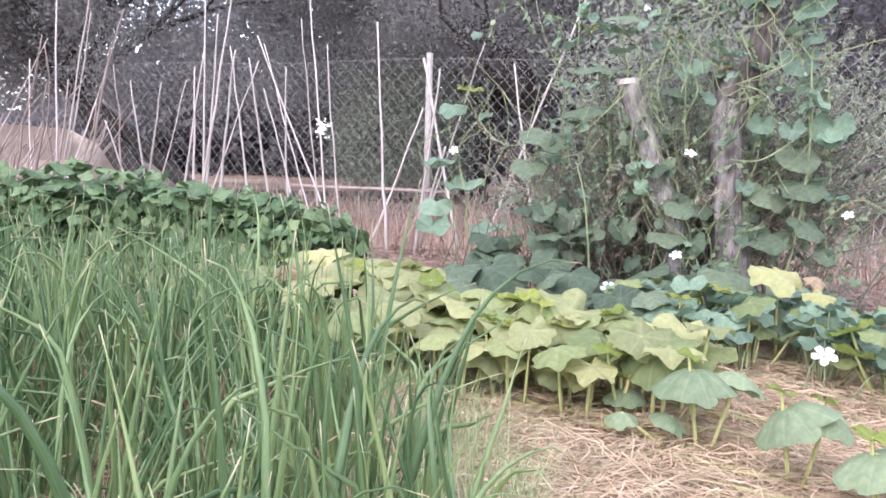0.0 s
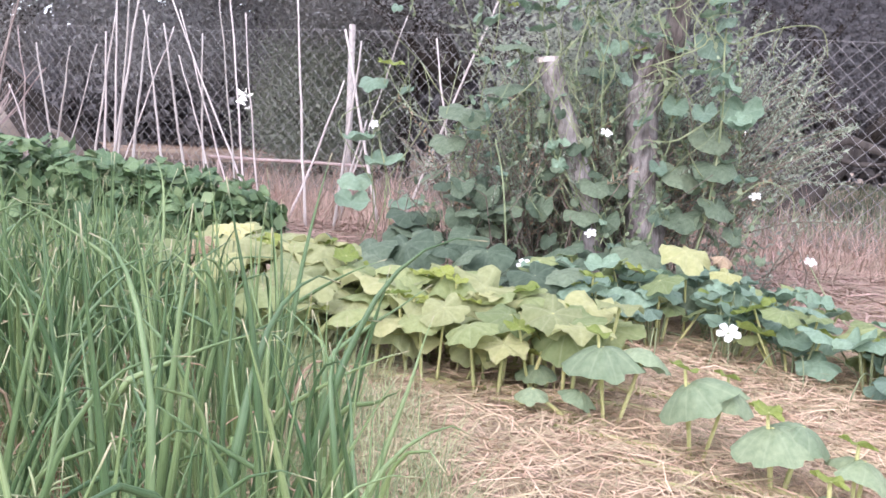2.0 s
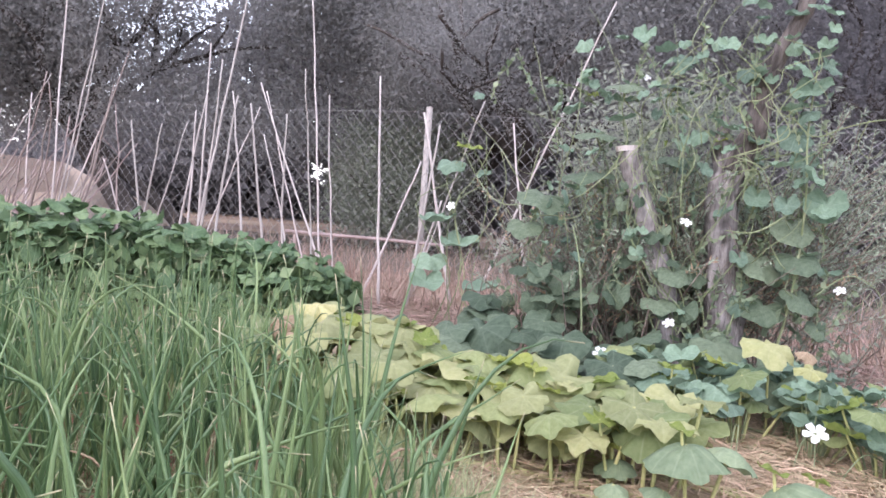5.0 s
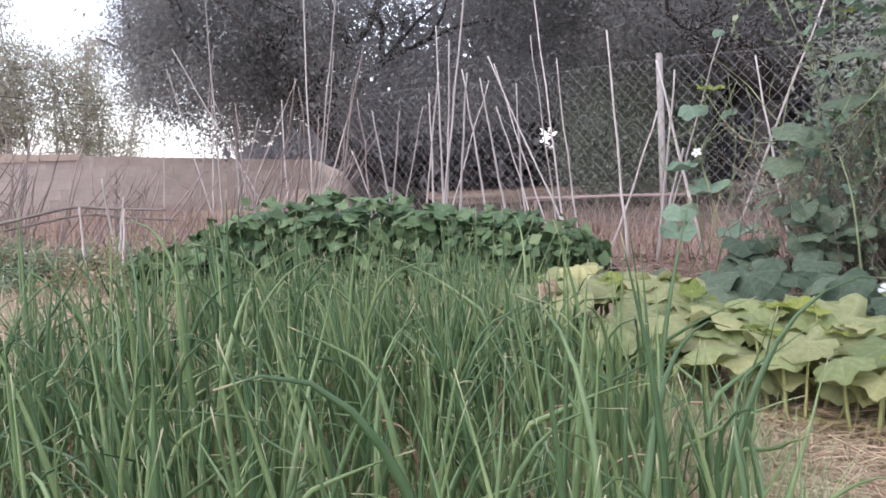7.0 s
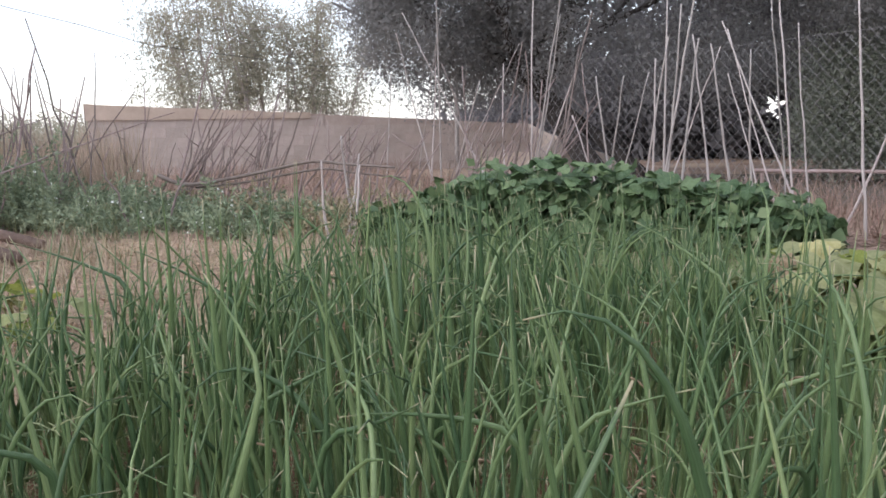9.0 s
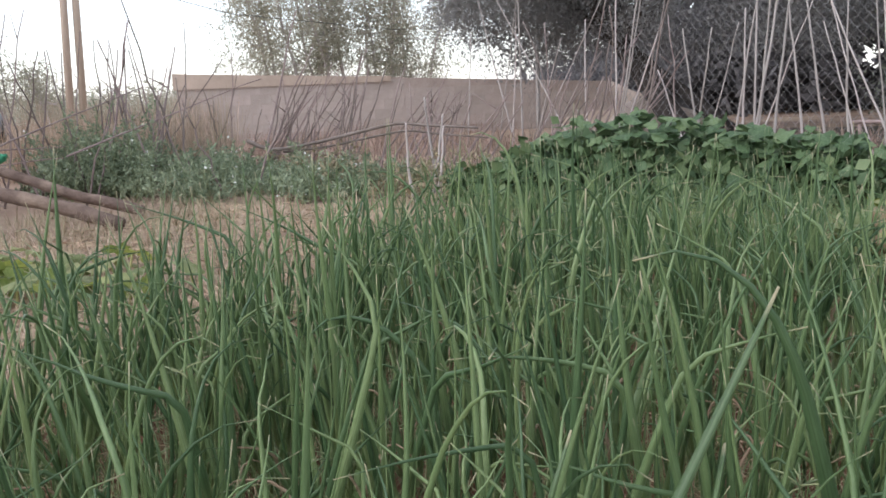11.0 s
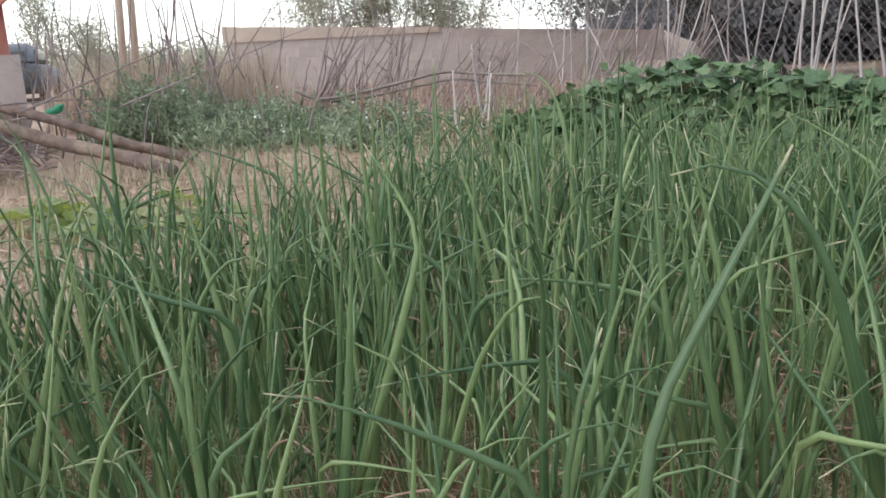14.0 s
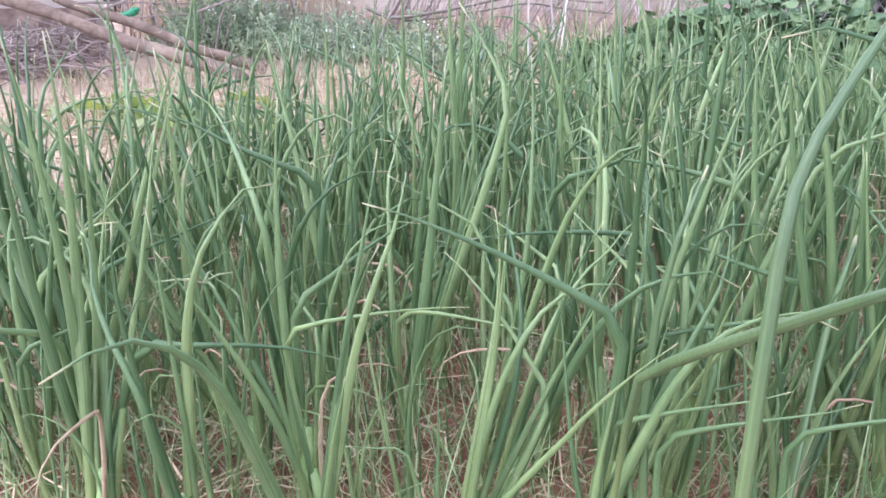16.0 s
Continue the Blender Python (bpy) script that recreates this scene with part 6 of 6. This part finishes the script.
thing("dry_grass", pose(0, 0, 0), "tall stand of dry tan grass behind the weeds", "dry grass", kind="stuff",
      me=blades("dry_grass", M["tan_grass"], scatter([(-11.6, 2.6), (-9.2, 3.3), (-8.2, 4.3), (-10.2, 5.0), (-12.0, 3.9)], 5200, rng), (0.3, 1.05), (0.004, 0.008), (0.0, 0.35), 52))


def dry_stalk(x, y, h, dx, dy, r0, seed):
    r = random.Random(seed)
    g = Geo()
    n = 7
    pts = [Vector((dx * (i / n) ** 1.2 + r.gauss(0, 0.012), dy * i / n + r.gauss(0, 0.012), h * i / n - 0.04)) for i in range(n + 1)]
    g.tube(pts, [r0 * (1 - 0.6 * i / n) for i in range(n + 1)], 5)
    for k in range(r.choice((0, 0, 1, 2))):
        i = r.randint(3, n - 1)
        q = pts[i]
        e = Vector((r.gauss(0, 0.12), r.gauss(0, 0.12), r.uniform(0.08, 0.25)))
        g.tube([q, q + e * 0.5, q + e + Vector((0, 0, 0.02))], [r0 * 0.5, r0 * 0.35, r0 * 0.15], 4)
    return thing("dry_stalk", pose(x, y, 0), "thin dry brown reed stalk leaning before the basin", "reed stalk", "dry reed stalks", me=g.mesh("dry_stalk", M["stalk"]))


for c in range(24):
    w = c / 23
    cx, cy = -9.6 + 4.6 * w + rng.gauss(0, 0.2), 4.5 + 2.0 * w + rng.gauss(0, 0.3)
    lean, high = rng.uniform(0.1, 0.75), rng.uniform(0.75, 1.35)
    for k in range(rng.choice((2, 4, 5, 7))):
        h = high * rng.uniform(0.55, 1.1)
        q = (lean + rng.gauss(0, 0.15)) * h * 0.7
        dry_stalk(cx + rng.gauss(0, 0.16), cy + rng.gauss(0, 0.16), h, q, q, rng.uniform(0.009, 0.015), 900 + c * 10 + k)
for k in range(42):
    x, y = -8.6 + rng.gauss(0, 0.7), 2.8 + rng.gauss(0, 0.65)
    h = rng.uniform(0.9, 1.75)
    q = rng.gauss(0.1, 0.3)
    dry_stalk(x, y, h, q * 0.4, q, rng.uniform(0.009, 0.016), 1200 + k)
for k in range(9):
    dry_stalk(-5.0 + rng.gauss(0, 0.4), 6.1 + rng.gauss(0, 0.4), rng.uniform(1.1, 1.9), rng.gauss(0.1, 0.3), rng.gauss(0.1, 0.3), rng.uniform(0.009, 0.014), 1300 + k)
dry_stalk(-8.2, 3.62, 1.95, -0.12, -0.42, 0.014, 1101)
dry_stalk(-8.3, 3.45, 1.55, -0.05, -0.2, 0.012, 1102)


def rail(a, b, r, seed, label):
    d = Vector(b) - Vector(a)
    q = d.to_track_quat("Z", "Y").to_matrix().to_4x4()
    return thing("cane_rail", Matrix.Translation(a) @ q, label, "rail", "cane rails", me=cane_mesh(d.length, r * 0.55, seed, 0.03, "stalk"))


long_rail = thing("cane_rail", pose(0, 0, 0), "long bent dry cane laid across stalks as a rail", "rail", "cane rails")
vine(long_rail, [(-7.30, 3.86, 0.46), (-7.02, 3.96, 0.38), (-6.65, 4.18, 0.43), (-6.25, 4.42, 0.52), (-5.90, 4.54, 0.58), (-5.66, 4.68, 0.56), (-5.22, 4.87, 0.53)], 0.02, "stalk", "cane")
vine(long_rail, [(p[0] + 0.05, p[1] + 0.08, p[2] - 0.03 - 0.012 * i) for i, p in enumerate([(-7.02, 3.96, 0.38), (-6.65, 4.18, 0.43), (-6.25, 4.42, 0.52), (-5.90, 4.54, 0.58), (-5.66, 4.68, 0.56), (-5.22, 4.87, 0.53)])], 0.012, "stalk", "cane")
rail((-7.3, 2.2, 0.45), (-7.9, 4.4, 1.05), 0.016, 73, "long bare cane leaning through the weeds")
rail((-6.7, 1.3, 0.5), (-8.0, 3.2, 1.0), 0.016, 74, "long bare cane leaning through the weeds")
rail((-6.9, 1.2, 0.55), (-7.6, 2.3, 0.52), 0.014, 75, "long bare cane leaning through the weeds")
rail((-7.4, 1.1, 0.40), (-7.1, 2.1, 0.45), 0.014, 76, "long bare cane leaning through the weeds")
for i, (x, y, h, dx) in enumerate(((-5.1, 4.05, 0.62, 0.06), (-5.0, 4.2, 0.58, 0.02), (-5.18, 4.3, 0.66, 0.08), (-5.3, 4.5, 0.8, 0.0))):
    cane(x, y, x + dx, h, 700 + i, 0.013)
g = Geo()
for k in range(420):
    q = Vector((-7.6 + rng.gauss(0, 0.55), 0.9 + rng.gauss(0, 0.35), rng.uniform(0, 0.32)))
    d = Vector((rng.gauss(0, 1), rng.gauss(0, 1), rng.gauss(0.1, 0.35))).normalized() * rng.uniform(0.2, 0.5)
    g.tube([q - d * 0.5, q + Vector((0, 0, 0.03)), q + d * 0.5], [0.007, 0.006, 0.003], 4)
thing("brushwood_heap", pose(0, 0, 0), "heap of dry brown brushwood and canes", "brushwood", kind="stuff", me=g.mesh("brushwood_heap", M["stalk"]))


def log_mesh(a, b, r, seed):
    g = Geo()
    A, B = Vector(a), Vector(b)
    n = 16
    g.tube([A.lerp(B, i / n) + Vector((0, 0, 0.012 * math.sin(i * 0.7 + seed))) for i in range(n + 1)], [r * (1 - 0.12 * i / n) * (1.08 if i % 5 == 2 else 1) for i in range(n + 1)], 12)
    for i, p in enumerate(g.v):
        g.v[i] = p + Vector((0, 0, 0.008 * noise.noise((p.x * 9, p.y * 9, p.z * 9 + seed))))
    return g.mesh("log", M["log"])


for i, (a, b, r) in enumerate((((-5.73, 1.99, 0.05), (-7.75, 0.6, 0.66), 0.05), ((-6.25, 2.36, 0.045), (-7.7, 1.2, 0.58), 0.042))):
    thing("log", pose(0, 0, 0), "long brown wooden pole lying aslant on the ground", "log", "wooden poles on the ground", me=log_mesh(a, b, r, i))

# ---- hut with red upper wall, tank, green canister ----
hut = thing("hut", Matrix.Translation((-8.75, 1.9, 0)) @ Matrix.Rotation(math.atan2(0.975, 0.22), 4, "Z"), "small hut corner with rendered plinth and faded red boards", "hut")
part("plinth", Geo().box(-3.0, -0.08, 0.0, 1.4, -0.2, 0.93).mesh("plinth", M["concrete"], False), hut, label="stained cement plinth")
for k in range(9):
    part("board", Geo().box(-2.9 + 0.305 * k, -2.9 + 0.305 * k + 0.297, 0.06 + 0.008 * (k % 2), 1.2, 0.93, 2.0).mesh("board", M["red_paint"], False), hut, label="faded red board")
g = Geo()
for y in (-0.12, 0.04):
    for x, z in ((-3.0, 0.945), (-0.7, 0.945), (0.3, 1.74), (0.3, 3.3), (-3.0, 3.3)):
        g.v.append(Vector((x, y, z)))
g.f += [(0, 1, 2, 3, 4), (9, 8, 7, 6, 5)] + [(k, k + 5, (k + 1) % 5 + 5, (k + 1) % 5) for k in range(5)]
part("gable", g.mesh("gable", M["red_paint"], False), hut, label="faded red gable sheet with slanting lower edge")
part("base_slab", Geo().box(-3.1, -0.16, -0.12, 0.0, -0.1, 0.47).mesh("base_slab", M["log"], False), hut, label="dark base ledge")


def car_shell(sections, mat, name):
    """A hull through cross sections along its length: x, half width, floor, shoulder and roof height, roof half width."""
    g = Geo()
    for x, w, z0, z1, z2, rw in sections:
        for y, z in ((-w * 0.9, z0), (-w, z0 + 0.12), (-w, z1), (-rw, z2 - 0.05), (-rw * 0.8, z2), (rw * 0.8, z2), (rw, z2 - 0.05), (w, z1), (w, z0 + 0.12), (w * 0.9, z0)):
            g.v.append(Vector((x, y, z)))
    n = 10
    for i in range(len(sections) - 1):
        for k in range(n):
            a, c = i * n + k, i * n + (k + 1) % n
            g.f.append((a, c, c + n, a + n))
    g.f += [tuple(reversed(range(n))), tuple((len(sections) - 1) * n + k for k in range(n))]
    return g.mesh(name, mat)


car = thing("car", pose(-24.5, 5.3, 0, 0, 0, -22), "dark grey car parked beyond the weeds", "car")
part("body", car_shell([(-2.0, 0.72, 0.3, 0.62, 0.70, 0.6), (-1.9, 0.8, 0.22, 0.68, 0.82, 0.66), (-0.9, 0.83, 0.2, 0.78, 0.92, 0.7), (1.6, 0.83, 0.2, 0.86, 0.95, 0.74), (1.95, 0.78, 0.25, 0.82, 0.93, 0.7)], M["dark_plastic"], "body"), car)
part("cabin", car_shell([(-0.95, 0.68, 0.86, 0.9, 0.93, 0.6), (-0.35, 0.7, 0.88, 1.0, 1.36, 0.55), (0.9, 0.7, 0.88, 1.0, 1.42, 0.56), (1.55, 0.69, 0.88, 0.98, 1.30, 0.54), (1.85, 0.66, 0.86, 0.92, 0.98, 0.55)], M["dark_plastic"], "cabin"), car)
part("rear_window", Geo().box(1.60, 1.72, -0.5, 0.5, 1.0, 1.22).mesh("rear_window", M["glass"], False), car, label="dull glass rear window")
for y in (-0.70, 0.70):
    part("side_window", Geo().box(-0.3, 1.3, y - 0.02, y + 0.02, 1.0, 1.25).mesh("side_window", M["glass"], False), car, label="dull glass side window")
for x, y in ((-1.3, -0.76), (-1.3, 0.76), (1.25, -0.76), (1.25, 0.76)):
    wheel = part("wheel", Geo().tube([(x, y - 0.09, 0.3), (x, y - 0.06, 0.3), (x, y + 0.06, 0.3), (x, y + 0.09, 0.3)], [0.26, 0.3, 0.3, 0.26], 20).mesh("wheel", M["cable"], False), car, label="black rubber tyre")
    part("rim", Geo().tube([(x, y - 0.095, 0.3), (x, y + 0.095, 0.3)], [0.17, 0.17], 16).mesh("rim", M["wire"], False), wheel)
can = thing("plastic_can", pose(-7.7, 1.72, 0.42, 0, 70, 30), "crumpled green plastic can on brushwood", "canister")
part("body", Geo().tube([(0, 0, 0), (0, 0, 0.02), (0.01, 0, 0.08), (0, 0.01, 0.14), (0, 0, 0.16)], [0.03, 0.036, 0.033, 0.036, 0.02], 12).mesh("body", M["green_plastic"]), can)
part("cap", Geo().tube([(0, 0, 0.16), (0, 0, 0.19)], [0.016, 0.016], 10).mesh("cap", M["green_plastic"]), can)

# ---- low squash at the far left of the bed ----
for px, py in ((-4.1, 0.75), (-3.8, 1.0), (-4.4, 1.0), (-3.65, 1.25), (-4.7, 0.8), (-4.2, 1.3)):
    p = thing("squash_plant", pose(px, py, 0), "low squash plant with pale green leaves flat on the earth", "squash plant", "squash plants beside the onion bed")
    for k in range(9):
        a, d = rng.uniform(0, 360), rng.uniform(0.03, 0.22)
        add_leaf(p, rng.choice(("pale", "mid", "mid", "lime")), math.cos(radians(a)) * d, math.sin(radians(a)) * d, rng.uniform(0.06, 0.15), rng.uniform(0.06, 0.10), rng.uniform(0, 30), a, rng)
ch = [(-5.6, 0.4), (-3.2, -0.3), (-1.9, -0.4), (-2.3, 0.6), (-2.75, 1.6), (-3.0, 2.9), (-2.2, 3.3), (-2.4, 4.3), (-4.5, 3.9), (-6.3, 3.2)]
thing("chaff", pose(0, 0, 0), "scattered pale chaff on the path beside the bed", "straw", kind="stuff", me=strewn("chaff", M["straw"], scatter(ch, 13000, rng), (0.03, 0.14), (0.002, 0.005), (0.0, 0.02), 41))

spots = [(x + rng.gauss(0, 0.09), y + rng.gauss(0, 0.09)) for x, y in scatter([(-7.3, 0.9), (-5.0, 0.4), (-3.0, -0.1), (-2.6, 0.9), (-3.4, 2.4), (-5.0, 3.4), (-6.6, 2.9)], 110, rng) for k in range(42)]
thing("dry_grass", pose(0, 0, 0), "short tufts of dry tan grass on the path by the logs", "dry grass", kind="stuff",
      me=blades("dry_grass", M["tan_grass"], spots, (0.04, 0.22), (0.002, 0.0045), (0.2, 1.2), 53))

thing("path_weeds", pose(0, 0, 0), "low half-dry weeds and stubble on the path", "weeds", kind="stuff",
      me=blades("path_weeds", M["dry_weed"], [(x + rng.gauss(0, 0.12), y + rng.gauss(0, 0.12)) for x, y in scatter([(-7.0, 1.0), (-3.2, -0.1), (-2.6, 1.0), (-3.2, 2.6), (-2.9, 3.8), (-4.8, 4.0), (-6.8, 3.2)], 130, rng) for k in range(38)], (0.04, 0.2), (0.003, 0.007), (0.2, 1.3), 54))

# ---- distance: poles, cable, eucalyptus, far bushes ----
for i, (x, y, dx, dy) in enumerate(((-28.4, 9.31, 0.1, 0.48), (-28.28, 9.69, 0.1, 0.38))):
    p = thing("utility_pole", pose(x, y, 0), "tall brown wooden utility pole beyond the garden", "utility pole", "pair of utility poles")
    part("pole", Geo().tube([(0, 0, -0.5), (dx * 0.5, dy * 0.5, 4.5), (dx, dy, 9.5)], [0.125, 0.115, 0.10], 10).mesh("pole", M["pole_wood"]), p)
    part("bracket", Geo().box(dx - 0.5, dx + 0.5, dy - 0.05, dy + 0.05, 9.0, 9.12).mesh("bracket", M["pole_wood"], False), p)
cable = thing("overhead_cable", pose(0, 0, 0), "thin dark overhead cable hung between poles", "cable",
              me=Geo().tube([(-28.3, 9.3, 4.95), (-27.3, 12.4, 4.25), (-29.0, 15.6, 3.95), (-31.2, 24.9, 3.7), (-34.0, 34.0, 4.2)], [0.012] * 5, 5).mesh("overhead_cable", M["cable"]))


def tall_tree(x, y, h, seed, label, w=3.4, mat="euca", leaf=(0.12, 0.26), per=36, n=150):
    r = random.Random(seed)
    t = thing("eucalyptus", pose(x, y, 0), label, "tree", "far eucalyptus trees")
    g, c = Geo(), []
    for k in range(2):
        q, d = Vector((r.gauss(0, 0.3), r.gauss(0, 0.3), -0.2)), Vector((r.gauss(0, 0.12), r.gauss(0, 0.12), 1)).normalized()
        pts = [q.copy()]
        for i in range(9):
            d = (d + Vector((r.gauss(0, 0.07), r.gauss(0, 0.07), 0.05))).normalized()
            q = q + d * h / 9
            pts.append(q.copy())
            if i > 1:
                for j in range(int(n / 13)):
                    e = Vector((r.gauss(0, w * 0.42), r.gauss(0, w * 0.42), r.gauss(0, 0.4))) * r.choice((0.5, 1.0, 1.2)) * (1.15 - 0.07 * i)
                    c.append(tuple(q + e))
                    if j < 2:
                        g.tube([q, q + e * 0.6, q + e], [0.04, 0.025, 0.01], 4)
        g.tube(pts, [0.10 - 0.009 * i for i in range(10)], 6)
    part("trunk", g.mesh("trunk", M["cane"]), t)
    part("crown", leafage("crown", M[mat], c, (0.36, 0.36, 0.3), per, leaf, seed, 0.9, 0.3), t)


for i, (x, y, h, w) in enumerate(((-39.7, 23.1, 6.8, 2.0), (-38.9, 24.4, 8.4, 2.2), (-38.5, 25.0, 7.4, 1.5), (-38.1, 25.6, 9.4, 2.2), (-37.4, 26.7, 9.2, 2.0), (-36.6, 27.8, 6.4, 2.0), (-36.0, 28.5, 7.4, 1.7), (-35.4, 29.3, 5.8, 1.6))):
    tall_tree(x, y, h, 1 + i, "tall airy eucalyptus tree far behind the basin", w * 1.25)
tall_tree(-44.4, 11.5, 4.6, 14, "hazy eucalyptus tree far off", 1.2, n=80)
tall_tree(-43.8, 13.5, 2.9, 15, "hazy eucalyptus tree far off", 1.6, n=80)


def far_scrub():
    r = random.Random(77)
    pts = []
    for k in range(900):
        a = r.uniform(58, 100)
        d = r.uniform(52, 75)
        pts.append((-math.sin(radians(a)) * d, math.cos(radians(a)) * d, r.uniform(0, 1) * (1.6 + 1.0 * noise.noise((a * 0.35, 1, 0)))))
    return leafage("far_scrub", M["euca"], pts, (0.8, 0.8, 0.35), 40, (0.25, 0.5), 78)


thing("far_scrub", pose(0, 0, 0), "low hazy bushes along the far edge of the field", "bushes", kind="stuff", me=far_scrub())
thing("field_grass", pose(0, 0, 0), "pale dry grass on the field behind the garden", "dry grass", kind="stuff",
      me=blades("field_grass", M["dry_grass"], scatter([(-5.5, 5.0), (-9.5, 4.2), (-14, 3.0), (-14.5, 6.5), (-12.5, 11), (-7, 8.5)], 6000, rng), (0.15, 0.5), (0.004, 0.009), (0.1, 0.8), 51))
